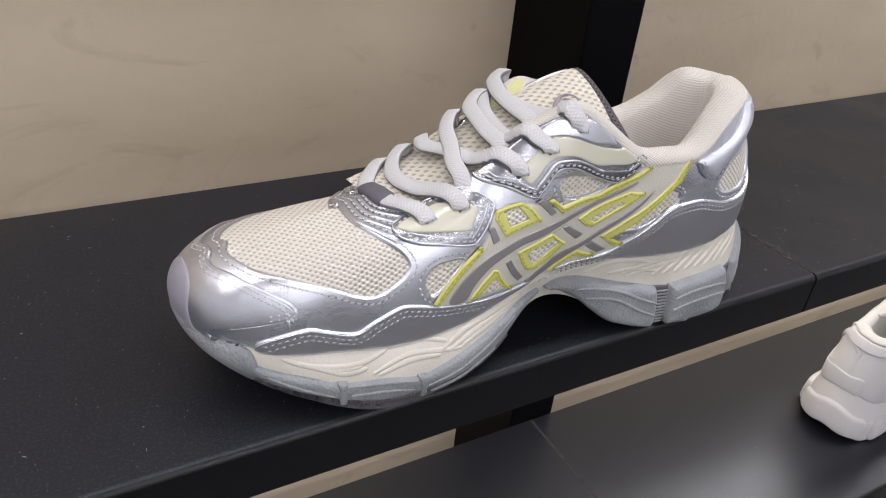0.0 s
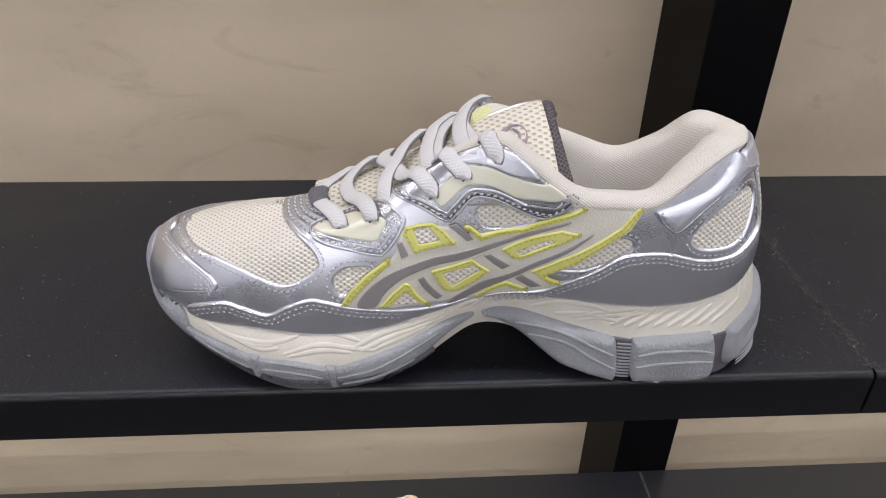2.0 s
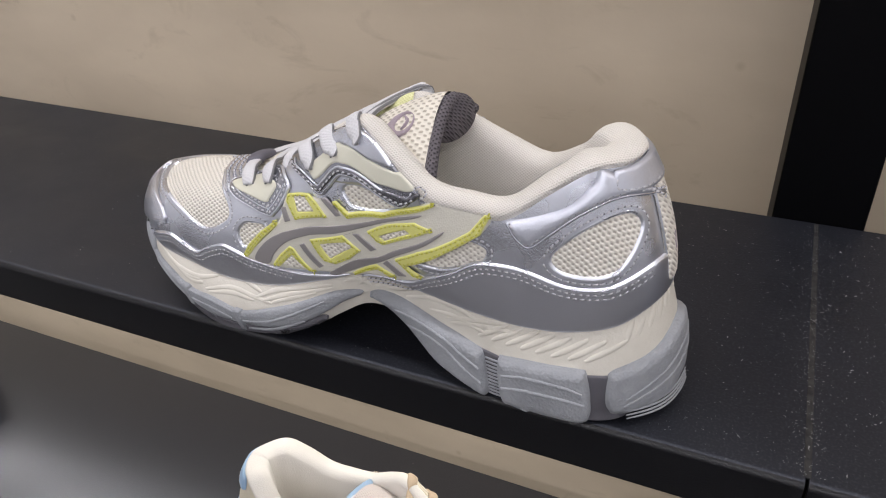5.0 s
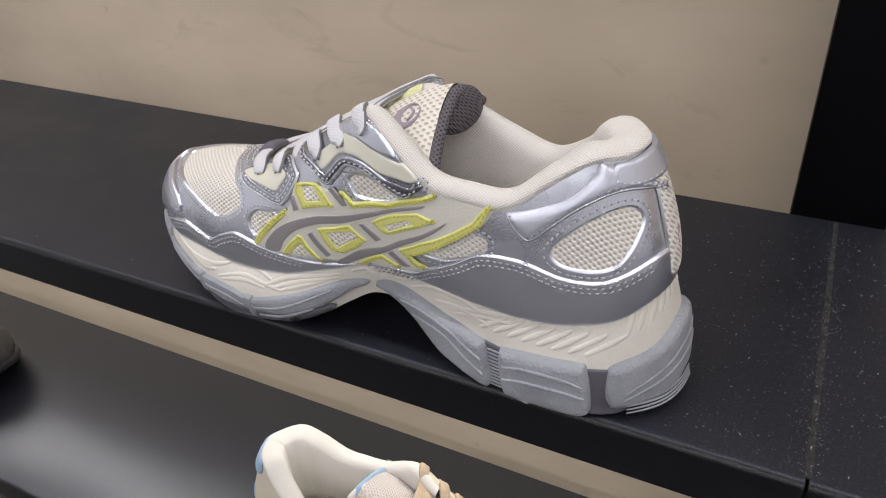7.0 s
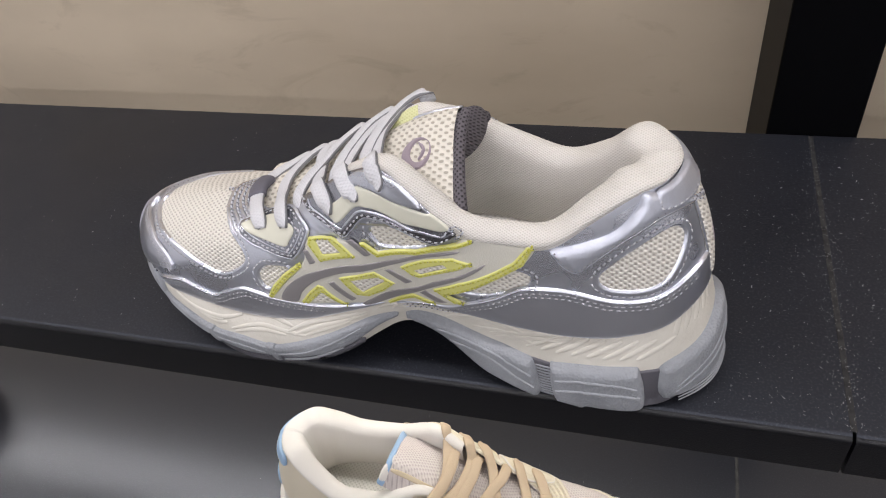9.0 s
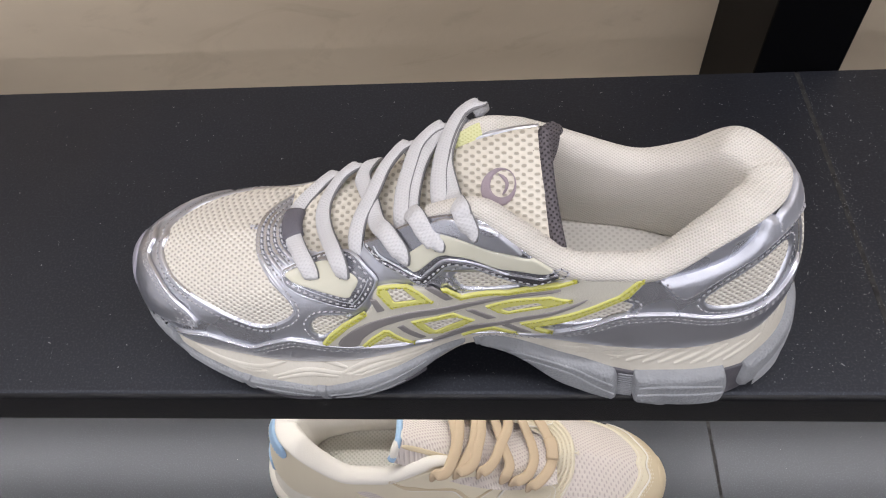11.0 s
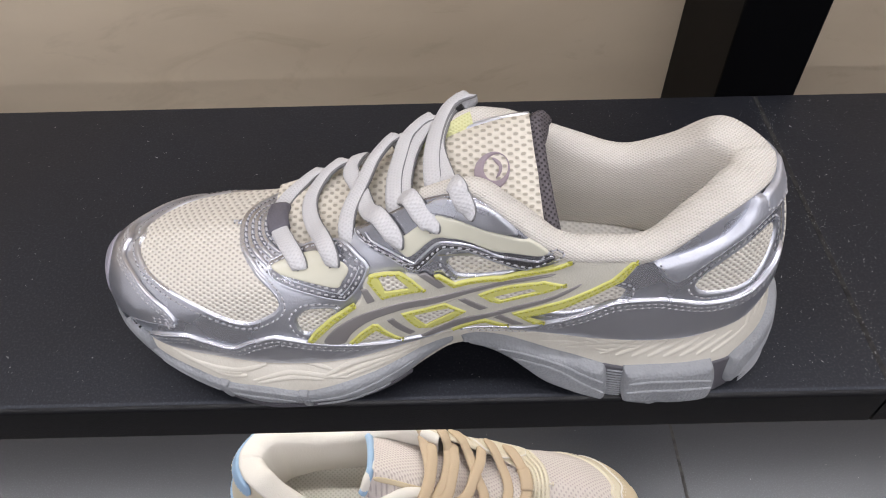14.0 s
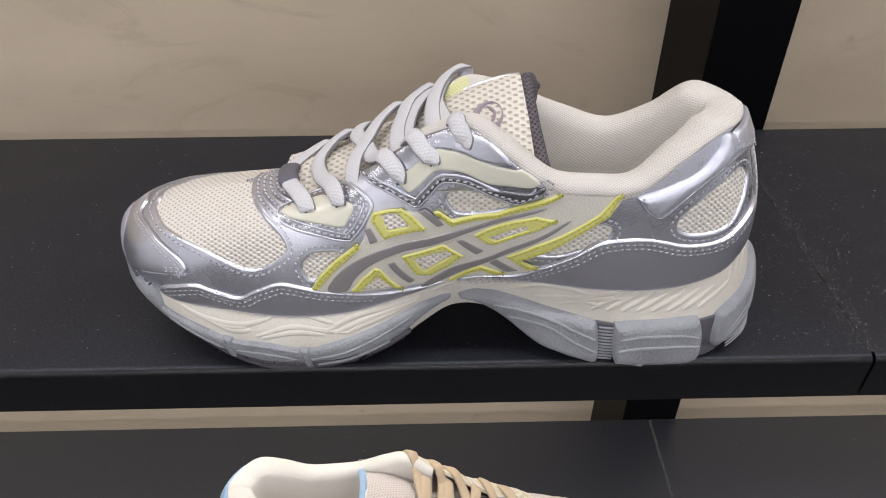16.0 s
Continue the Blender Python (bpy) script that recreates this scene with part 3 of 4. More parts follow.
def lace_path(points, lift, ends=(-.002, -.004), eyelet=None, rest_from=0.0):
    q = smooth_loop(points, 10, False)
    u = np.linspace(0, 1, len(q))
    z = np.maximum(lacing(q[:, 0], q[:, 1]), np.where(u < rest_from, -1, resting(q[:, 0], q[:, 1])) + .0004) + lift
    pad = np.pad(z, 4, mode="edge")
    z = np.maximum(np.convolve(pad, np.ones(9) / 9, "valid"), z - .001)
    z = z + ends[0] * np.clip(1 - u / .12, 0, 1) ** 2 + (ends[1] - lift) * np.clip((u - .90) / .10, 0, 1) ** 2
    if eyelet is not None:
        p0, n0, *_ = frame_of(upper, np.array(eyelet[0]), np.array(eyelet[1]))
        g = np.clip(1 - u / .22, 0, 1)[:, None] ** 1.5
        q3 = np.stack([q[:, 0], q[:, 1], z], -1)
        q3 = q3 + g * (p0 + n0 * .0026 - q3[0])
        q, z = q3[:, :2], q3[:, 2] + .0016 * np.sin(np.clip(u / .3, 0, 1) * math.pi)
    e = 1e-3
    nx = -(lacing(q[:, 0] + e, q[:, 1]) - lacing(q[:, 0] - e, q[:, 1])) / (2 * e)
    ny = -(lacing(q[:, 0], q[:, 1] + e) - lacing(q[:, 0], q[:, 1] - e)) / (2 * e)
    n = np.stack([nx, ny, np.ones_like(nx)], -1)
    return np.stack([q[:, 0], q[:, 1], z], -1), n / np.linalg.norm(n, axis=1, keepdims=True)


def flipped(points):
    return [(2 - a, b) for a, b in points]


def edge_rows(f, outline, insets, height, span=(0.0, 1.0), closed=True, inward=True, rounded=True):
    """Stitch lines that follow an outline at the given distances."""
    loop = smooth_loop(outline, 8, True, rounded)
    if closed:
        loop = np.concatenate([loop, loop[:1]])
    i0, i1 = int(span[0] * (len(loop) - 1)), int(span[1] * (len(loop) - 1)) + 1
    rows = []
    for d in insets:
        a, b = inset(f, loop, d), inset(f, loop, -d)
        good = a if (inside(a, loop[:-1]).mean() > inside(b, loop[:-1]).mean()) == inward else b
        rows.append((good[i0:i1], height))
    return rows


def piping(f, parent, outline, gap, height, span=(0.0, 1.0), inward=True, r=.0008, m=None):
    """A raised rolled edge that follows an outline."""
    for line, _ in edge_rows(f, outline, (gap,), height, span, inward=inward):
        v, fc = rib(f, line, r, height, 6, .9)
        mesh("rolled_edge", v, fc, m or SILVER, parent, "bright rolled silver edge")


# ---- the silver running shoe ----
shoe = tagged(new("sneaker"), "silver and cream running shoe with lime stripes on black shelf", "sneaker", "shoes on display")
shoe.location = (-.335, 0, SHELF + .0006)

VAMP_HALF = [(0.988, 0.434), (0.964, 0.44), (0.932, 0.453), (0.886, 0.428), (0.828, 0.352), (0.806, 0.415), (0.806, 0.497), (0.836, 0.597), (0.886, 0.711), (0.934, 0.799), (0.97, 0.836), (1.002, 0.855)]
VAMP = [(1.0, .462)] + VAMP_HALF + [(1.0, .858)] + flipped(VAMP_HALF)[::-1]
WIN_FRONT = [(0.753, 0.358), (0.757, 0.415), (0.747, 0.44), (0.707, 0.403), (0.713, 0.314), (0.727, 0.264)]
WIN_REAR = [(0.423, 0.34), (0.387, 0.509), (0.337, 0.673), (0.301, 0.667), (0.297, 0.61), (0.313, 0.509), (0.347, 0.44), (0.387, 0.346)]
WIN_HEEL = [(0.186, 0.528), (0.166, 0.585), (0.118, 0.635), (0.072, 0.648), (0.056, 0.591), (0.06, 0.516), (0.082, 0.409), (0.104, 0.358), (0.136, 0.371), (0.174, 0.44)]
WIN_MID = [(0.577, 0.597), (0.547, 0.635), (0.475, 0.673), (0.505, 0.56), (0.545, 0.516), (0.563, 0.541)]

SS = np.linspace(0, 2, 281)[:-1]
sheet("mesh_upper", upper, SS, np.linspace(0, 1, 30), MESH, shoe, "cream open mesh cloth", closed=True, flip=True)
over = panel("silver_overlay", upper, [(.0005, .0), (.02, .0), (.06, .0), (.5, .0), (1.0, .0), (1.5, .0), (1.94, .0), (1.98, .0), (1.9995, .0), (1.9995, .97), (1.98, .975), (1.94, .985), (1.8, .99), (1.5, .99), (1.0, .99), (.5, .99), (.2, .99), (.06, .985), (.02, .975), (.0005, .97)],
             SILVER, shoe, 0, .0010, .0012, .0021, [VAMP, WIN_FRONT, WIN_REAR, WIN_HEEL, WIN_MID, flipped(WIN_FRONT), flipped(WIN_REAR)], label="silver synthetic leather", per=8, rounded=True, sink=.0, flat=False)
for w in (VAMP, WIN_FRONT, WIN_REAR, WIN_HEEL, WIN_MID):
    piping(upper, over, w, .0011, .0007, inward=False, r=.0006)
rows = []
for w in (VAMP, WIN_FRONT, WIN_REAR, WIN_HEEL, WIN_MID):
    rows += edge_rows(upper, w, (.0028,), .0011, inward=False)
stitching(upper, over, rows)
# the throat band: stitch rows and raised ridges that run round the lacing's front end
BAND = [(.836, .597), (.886, .711), (.934, .799), (.97, .838), (1, .858)]
band_s = np.linspace(.868, 1.132, 64)
band_t = spline(BAND, near(band_s)[0])[:, 0]
band_rows = []
for k in range(10):
    row = np.stack([band_s, band_t + (.985 - band_t) * (.10 + .09 * k)], -1)
    if k % 2:
        band_rows.append((row, .0016))
    else:
        v, fc = rib(upper, row, .0013, .0009, 7, .8)
        mesh("throat_ridge", v, fc, SILVER, over, "raised silver ridge of the throat band")
stitching(upper, over, band_rows)

# toe cap and scalloped rand
CAP_HALF = [(0.942, 0.044), (0.884, 0.205), (0.8795, 0.240), (0.8850, 0.285), (0.9025, 0.332), (0.932, 0.368), (0.96, 0.377), (0.984, 0.352)]
CAP = [(1.0, -.01)] + [(CAP_HALF[0][0], -.01)] + CAP_HALF + [(1.0, .392)] + flipped(CAP_HALF)[::-1] + [(2 - CAP_HALF[0][0], -.01)]
cap = panel("toe_cap", upper, CAP, SILVER_SOFT, shoe, .0008, .0014, .0014, label="satin silver toe cap", flat=False)
piping(upper, cap, CAP, .0009, .0018, (.12, .88), m=SILVER_SOFT)
stitching(upper, cap, edge_rows(upper, CAP, (.0020, .0036), .0021, (.14, .88)))
RAND = [(0.9, 0.038), (0.878, 0.138), (0.862, 0.176), (0.846, 0.157), (0.816, 0.126), (0.8, 0.201), (0.776, 0.264), (0.747, 0.245), (0.709, 0.195), (0.653, 0.126), (0.591, 0.044), (0.529, 0)] + [(.60, -.03), (.75, -.03), (.88, -.03)]
rand = panel("front_rand", upper, RAND, SILVER_SOFT, shoe, .0008, .0014, .0013, label="scalloped silver rand")
piping(upper, rand, RAND, .0010, .0019, (.0, .66))
stitching(upper, rand, edge_rows(upper, RAND, (.0026, .0046), .0021, (.02, .64)))
HEEL_RAND = [(0.515, 0), (0.445, 0.057), (0.411, 0.195), (0.363, 0.371), (0.311, 0.535), (0.248, 0.547), (0.178, 0.371), (0.128, 0.302), (0.094, 0.296)] + [(.05, .30), (.0, .27), (-.05, .30), (-.05, -.02), (.0, -.03), (.2, -.03), (.4, -.03)]
rear = panel("heel_rand", upper, HEEL_RAND, SILVER_SOFT, shoe, .0008, .0015, .0015, label="smooth silver heel rand", flat=False)
piping(upper, rear, HEEL_RAND, .0010, .0019, (.0, .58))
stitching(upper, rear, edge_rows(upper, HEEL_RAND, (.0026, .0046), .0022, (.02, .56)))

# eyestays, the near and the far one of each
LOW, LOW_IN = [(0.898, 0.811), (0.87, 0.723), (0.84, 0.667), (0.786, 0.585), (0.709, 0.472), (0.697, 0.478), (0.693, 0.535), (0.697, 0.629), (0.709, 0.692), (0.747, 0.824), (0.786, 0.969), (0.81, 1), (0.85, 1), (0.886, 0.925), (0.9, 0.855)], [(0.886, 0.805), (0.864, 0.755), (0.814, 0.698), (0.737, 0.585), (0.731, 0.616), (0.735, 0.692), (0.757, 0.761), (0.784, 0.818), (0.828, 0.918), (0.87, 0.881)]
UP = [(0.761, 1), (0.755, 0.918), (0.723, 0.799), (0.673, 0.66), (0.621, 0.553), (0.607, 0.579), (0.595, 0.648), (0.577, 0.66), (0.509, 0.667), (0.471, 0.686), (0.451, 0.755), (0.425, 1)] + [(.43, .996), (.50, .996), (.56, .996), (.62, .996), (.69, .996), (.74, .996)]
UP_IN = [(0.681, 0.761), (0.655, 0.673), (0.641, 0.66), (0.623, 0.723), (0.609, 0.736), (0.587, 0.73), (0.519, 0.742), (0.457, 0.874), (0.435, 1), (0.463, 1), (0.487, 0.925), (0.551, 0.83), (0.603, 0.843), (0.627, 0.868), (0.641, 0.855), (0.665, 0.805)]
CHEVRON = [(0.751, 0.95), (0.719, 0.818), (0.661, 0.667), (0.633, 0.623), (0.617, 0.686), (0.603, 0.711), (0.585, 0.711), (0.517, 0.723), (0.455, 0.843), (0.431, 0.975), (0.425, 0.956), (0.451, 0.78), (0.479, 0.717), (0.513, 0.692), (0.579, 0.679), (0.599, 0.673), (0.613, 0.61), (0.625, 0.579), (0.675, 0.679), (0.723, 0.811)]
CORNER = [(0.595, 0.962), (0.563, 0.975), (0.525, 1), (0.487, 0.981), (0.493, 0.931), (0.553, 0.824), (0.625, 0.862), (0.659, 0.931), (0.629, 0.975)]
for side in (list, flipped):
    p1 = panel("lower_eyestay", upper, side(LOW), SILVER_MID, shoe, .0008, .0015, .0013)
    stitching(upper, p1, edge_rows(upper, side(LOW), (.0024, .0052), .0022))
    piping(upper, p1, side(LOW), .0009, .0019)
    piping(upper, p1, side(LOW), .0038, .0020, (.0, .55), r=.0006)
    if side is list:
        panel("eyestay_inset", upper, LOW_IN, GLOSS, p1, .0022, .0008, .0008, label="glossy cream inset")
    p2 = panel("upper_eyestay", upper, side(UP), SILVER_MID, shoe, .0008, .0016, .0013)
    if side is list:
        panel("eyestay_inset", upper, UP_IN, GLOSS, p2, .0023, .0008, .0008, label="glossy cream inset")
    chev = panel("chevron", upper, side(CHEVRON), SILVER_DARK, p2, .0023, .0009, .0008, step=.0012, label="silver chevron trim with dark reflection in its colour")
    stitching(upper, p2, edge_rows(upper, side(UP), (.0022,), .0024, (.0, .66)))
    piping(upper, p2, side(UP), .0009, .0019, (.0, .62))
    piping(upper, chev, side(CHEVRON), .0024, .0028, (.52, .98), r=.0006)
    stitching(upper, chev, edge_rows(upper, side(CHEVRON), (.0008,), .0031, (.52, .98)))
    panel("top_corner", upper, side(CORNER), SILVER, shoe, .0022, .0012, .0010, label="bright silver top corner")
    for e in ((.833, .786), (.771, .755), (.675, .742), (.627, .786), (.579, .874)):
        e = side([e])[0]
        hole = [(e[0] + .004 * math.cos(a), e[1] + .019 * math.sin(a)) for a in np.arange(8) * math.pi / 4]
        panel("eyelet", upper, hole, PRINT, shoe, .0030, .0005, .0004, .0008)

# side stripes
STRIPE_PANEL = [(0.717, 0.201), (0.695, 0.34), (0.683, 0.453), (0.697, 0.591), (0.671, 0.597), (0.609, 0.522), (0.559, 0.472), (0.489, 0.585), (0.447, 0.761), (0.393, 1), (0.325, 1), (0.277, 0.994), (0.301, 0.786), (0.367, 0.547), (0.435, 0.245), (0.411, 0.182), (0.457, 0.025), (0.523, 0), (0.561, 0.038), (0.641, 0.113)]
stripe = panel("stripe_panel", upper, STRIPE_PANEL, CREAM, shoe, .0009, .0012, .0010, step=.0013, label="cream leather stripe panel")
panel("stripe", upper, [(0.697, 0.189), (0.691, 0.296), (0.667, 0.358), (0.623, 0.377), (0.573, 0.377), (0.527, 0.434), (0.485, 0.547), (0.425, 0.786), (0.423, 0.767), (0.483, 0.516), (0.523, 0.396), (0.565, 0.327), (0.613, 0.321), (0.647, 0.296), (0.663, 0.233), (0.669, 0.157)], STRIPE, stripe, .0021, .0004, .0004, step=.0012, label="grey reflective stripe")
panel("stripe", upper, [(0.565, 0.044), (0.543, 0.094), (0.523, 0.138), (0.483, 0.214), (0.449, 0.39), (0.383, 0.704), (0.377, 0.698), (0.445, 0.346), (0.481, 0.157), (0.517, 0.063), (0.551, 0.019)], STRIPE, stripe, .0021, .0004, .0004, step=.0012, label="grey reflective stripe")
for bar in ([(0.693, 0.528), (0.683, 0.522), (0.657, 0.428), (0.667, 0.421)], [(0.615, 0.535), (0.605, 0.541), (0.561, 0.447), (0.571, 0.434)], [(0.623, 0.27), (0.615, 0.277), (0.573, 0.101), (0.581, 0.088)], [(0.533, 0.346), (0.523, 0.358), (0.485, 0.277), (0.495, 0.239)], [(0.475, 0.17), (0.467, 0.22), (0.437, 0.132), (0.451, 0.094)]):
    panel("stripe_bar", upper, bar, STRIPE, stripe, .0021, .0004, .0004, step=.001, rounded=False, label="grey reflective bar")
LIME = [([(0.721, 0.214), (0.711, 0.195), (0.697, 0.327), (0.679, 0.409), (0.689, 0.447), (0.709, 0.377), (0.719, 0.296)], ()), ([(0.689, 0.56), (0.649, 0.428), (0.631, 0.428), (0.585, 0.421), (0.619, 0.516), (0.647, 0.579), (0.671, 0.597), (0.695, 0.61)], ([(0.677, 0.579), (0.651, 0.478), (0.617, 0.465), (0.653, 0.566)],)), ([(0.589, 0.516), (0.581, 0.522), (0.551, 0.472), (0.489, 0.585), (0.441, 0.799), (0.395, 0.994), (0.393, 0.95), (0.437, 0.755), (0.485, 0.547), (0.549, 0.434)], ()), ([(0.607, 0.296), (0.577, 0.302), (0.549, 0.327), (0.511, 0.226), (0.529, 0.145), (0.553, 0.107), (0.573, 0.138)], ([(0.585, 0.258), (0.539, 0.277), (0.527, 0.245), (0.563, 0.157)],)), ([(0.509, 0.396), (0.475, 0.535), (0.431, 0.698), (0.393, 0.717), (0.441, 0.503), (0.475, 0.34), (0.487, 0.34)], ([(0.485, 0.396), (0.445, 0.579), (0.437, 0.572), (0.475, 0.384)],)), ([(0.457, 0.264), (0.421, 0.447), (0.377, 0.61), (0.321, 0.805), (0.291, 1), (0.277, 0.994), (0.301, 0.786), (0.367, 0.547), (0.437, 0.245), (0.411, 0.189), (0.427, 0.157)], ()), ([(0.663, 0.151), (0.653, 0.226), (0.641, 0.27), (0.631, 0.252), (0.587, 0.057), (0.599, 0.075), (0.631, 0.208), (0.649, 0.132)], ()), ([(0.527, 0.025), (0.485, 0.138), (0.453, 0.075), (0.465, 0.038), (0.483, 0.082), (0.519, 0)], ())]
for line, gaps in LIME:
    y = panel("lime_edge", upper, line, YELLOW, stripe, .0020, .0007, .0006, step=.001, holes=gaps, rounded=False, label="lime yellow edging")
    for gap in gaps:
        panel("mesh_window", upper, gap, MESH, stripe, .0021, .0003, .0004, step=.001, rounded=False, label="cream mesh window")
    stitching(upper, y, edge_rows(upper, line, (.0011,), .0026, rounded=False), THREAD_LIME, .0024, .0003)
panel("mesh_window", upper, [(0.643, 0.151), (0.635, 0.195), (0.619, 0.164), (0.605, 0.101)], MESH, stripe, .0021, .0003, .0004, step=.001, label="cream mesh window")

# heel
PATCH = [(s, min(t, .955)) for s, t in [(0.25, 0.943), (0.19, 0.843), (0.142, 0.811), (0.108, 0.874), (0.084, 0.987), (0.002, 0.648), (0.064, 0.742), (0.12, 0.723), (0.168, 0.686), (0.212, 0.648), (0.234, 0.742), (0.246, 0.849)]]
patch = panel("heel_patch", upper, PATCH, SILVER_PAD, shoe, .0008, .0030, .0034, label="padded silver heel patch")
piping(upper, patch, PATCH, .0009, .0026, (.38, .98))
stitching(upper, patch, edge_rows(upper, PATCH, (.0022,), .0034, (.38, .98)))
TAB = [(-.075, .93), (-.085, .80), (-.05, .75), (0, .735), (.05, .75), (.085, .80), (.075, .93), (.04, .945), (0, .95), (-.04, .945)]
tab = panel("heel_tab", upper, TAB, SILVER_PAD, shoe, .0020, .0018, .0014, label="bright silver heel tab", flat=False)
stitching(upper, tab, edge_rows(upper, TAB, (.0018,), .0037, (.14, .60)))
STRIP = [(-.030, .06), (.026, .06), (.030, .30), (.026, .60), (.018, .76), (-.018, .76), (-.026, .60), (-.030, .30)]
strip = panel("heel_strip", upper, STRIP, MESH, shoe, .0016, .0012, .0012, label="cream mesh heel strip", flat=False)
piping(upper, strip, STRIP, -.0012, .0016, r=.0014, m=SILVER_SOFT)
panel("heel_mark", upper, [(.006 * math.cos(a) - .002, .30 + .075 * math.sin(a)) for a in np.arange(12) * math.pi / 6], MAUVE, strip, .0024, .0006, .0006, .0009,
      [[(.003 * math.cos(a) - .002, .30 + .04 * math.sin(a)) for a in np.arange(8) * math.pi / 4]], label="mauve embroidered mark")

# collar, lining and insole
sheet("collar", collar, np.linspace(-.665, .665, 190), np.linspace(0, 1, 40), LINING, shoe, "off-white padded knit collar and lining")


def collar_patch(s, v):
    return collar(s, v) + np.array([0, -.0012, .0006])


sheet("lining_patch", collar_patch, np.linspace(-.662, -.575, 16), np.linspace(.36, .80, 14), LIME_CLOTH, shoe, "pale lime lining patch")
inner = np.array([collar(s, 1.0) for s in np.linspace(-.665, .665, 90)])
inner[:, 2] = .0500
c0 = inner.mean(0)
verts = list(inner) + list(c0 + (inner - c0) * .5) + [c0]
n0 = len(inner)
faces = [(i, (i + 1) % n0, n0 + (i + 1) % n0, n0 + i) for i in range(n0)] + [(n0 + i, n0 + (i + 1) % n0, 2 * n0) for i in range(n0)]
insole = mesh("insole", verts, faces, INSOLE, shoe, "off-white cloth insole", cloth_map(np.array(verts)), None)
from_bm("size_label", box(.176, .205, .020, .030, .0504, .0509), LABEL, insole, "pale printed label")
from_bm("print_bar", box(.186, .197, .0225, .0265, .0510, .0513), PRINT, insole)

# tongue
TU, TW = np.linspace(0, 1, 40), np.linspace(-1, 1, 34)
tong = sheet("tongue", tongue, TU, TW, MESH_TONGUE, shoe, "cream mesh tongue")


def tongue_back(u, w):
    p, n, *_ = frame_of(tongue, np.asarray(u), np.asarray(w))
    n = n * np.sign(n[..., 2:3])
    u, w = np.broadcast_arrays(np.asarray(u, float), np.asarray(w, float))
    q = p - n * (.0075 * np.cos(np.clip(w, -1, 1) * 1.35) * np.clip((u - .3) * 3, 0, 1) * np.cos((u - .72) * 2.2))[..., None]
    q[..., 0] += .0005
    return q


sheet("tongue_lining", tongue_back, np.linspace(.45, 1, 26), TW, DARK_KNIT, tong, "dark grey knit tongue lining")
def lobe(a, b):
    """The soft padding that swells behind the tongue's far half."""
    a, b = np.broadcast_arrays(np.asarray(a, float), np.asarray(b, float))
    c = np.stack([.1770 + .0050 * np.sin(b) * np.cos(a), .0480 + .0125 * np.sin(b) * np.sin(a), .1025 + .0105 * np.cos(b)], -1)
    c[..., 0] += (c[..., 1] - .048) * .42
    return c


sheet("tongue_padding", lobe, np.linspace(0, 2 * math.pi, 33)[:-1], np.linspace(.02, math.pi - .02, 18), DARK_KNIT, tong, "dark grey knit tongue padding", closed=True)
edge_w = np.linspace(-.97, 1.04, 50)
edge_p = (tongue(1.0, edge_w) + tongue_back(1.0, edge_w)) / 2 + np.array([.0012, 0, .0004])
edge_n = np.tile(np.array([.55, 0, .83]), (50, 1))
strap("tongue_binding", edge_p, edge_n, .0047, .0050, [DARK_KNIT, DARK_KNIT], tong, "dark grey knit binding", 12)
panel("tongue_trim", tongue, [(.55, -.36), (.75, -.34), (.97, -.30), (.97, -.48), (.75, -.50), (.55, -.52)], SILVER_SOFT, tong, -.0001, .0010, .0008, .0014, size=(.11, .033), label="silver tongue trim")
ov = [(math.cos(a), math.sin(a)) for a in np.arange(16) * math.pi / 8]
panel("tongue_mark", tongue, [(.842 + .064 * c, .485 + .18 * s) for c, s in ov], MAUVE, tong, .0002, .0009, .0007, .0009,
      [[(.857 + .043 * c, .465 + .125 * s) for c, s in ov]], size=(.11, .033), label="mauve embroidered ring mark")
panel("tongue_mark", tongue, [(.846, .36), (.868, .40), (.880, .47), (.870, .54), (.850, .57), (.862, .52), (.867, .47), (.857, .42)], MAUVE, tong, .0002, .0009, .0006, .0009, size=(.11, .033), label="mauve embroidered ring mark")

# laces: the strands that lie below, then those that cross over them
UNDER = [[(.0932, .0151), (.0858, .0258), (.0810, .0379), (.0817, .0505), (.0896, .0620), (.0966, .0665)],
         [(.1063, .0123), (.0999, .0234), (.0938, .0386), (.0932, .0501), (.0985, .0606), (.1071, .0655)],
         [(.1308, .0107), (.1232, .0184), (.1175, .0285), (.1129, .0433), (.1090, .0552), (.1130, .0650)],
         [(.1434, .0096), (.1360, .0164), (.1314, .0252), (.1306, .0347), (.1329, .0486), (.1380, .0600), (.1420, .0670)],
         [(.1547, .0088), (.1494, .0159), (.1453, .0302), (.1425, .0448), (.1440, .0560), (.1480, .0670)]]
OVER = [[(.1091, .0200), (.1101, .0314), (.1144, .0427), (.1183, .0538), (.1236, .0612), (.1281, .0635)],
        [(.1273, .0210), (.1271, .0367), (.1289, .0480), (.1315, .0586), (.1369, .0645), (.1423, .0660)],
        [(.1415, .0240), (.1407, .0380), (.1424, .0530), (.1466, .0655), (.1505, .0695), (.1558, .0705)]]
EYES = ((.833, .786), (.771, .755), (.675, .742), (.627, .786), (.579, .874))
for pts, eye in zip(UNDER, EYES):
    p, n = lace_path(pts, .0006, eyelet=eye)
    strap("lace_strand", p, n, .0070, .0029, [LACE, LACE_EDGE], shoe, "pale grey flat lace with dark edges")
for pts in OVER:
    p, n = lace_path(pts, .0020, (-.007, -.004), rest_from=.5)
    strap("lace_strand", p, n, .0070, .0029, [LACE, LACE_EDGE], shoe, "pale grey flat lace with dark edges")
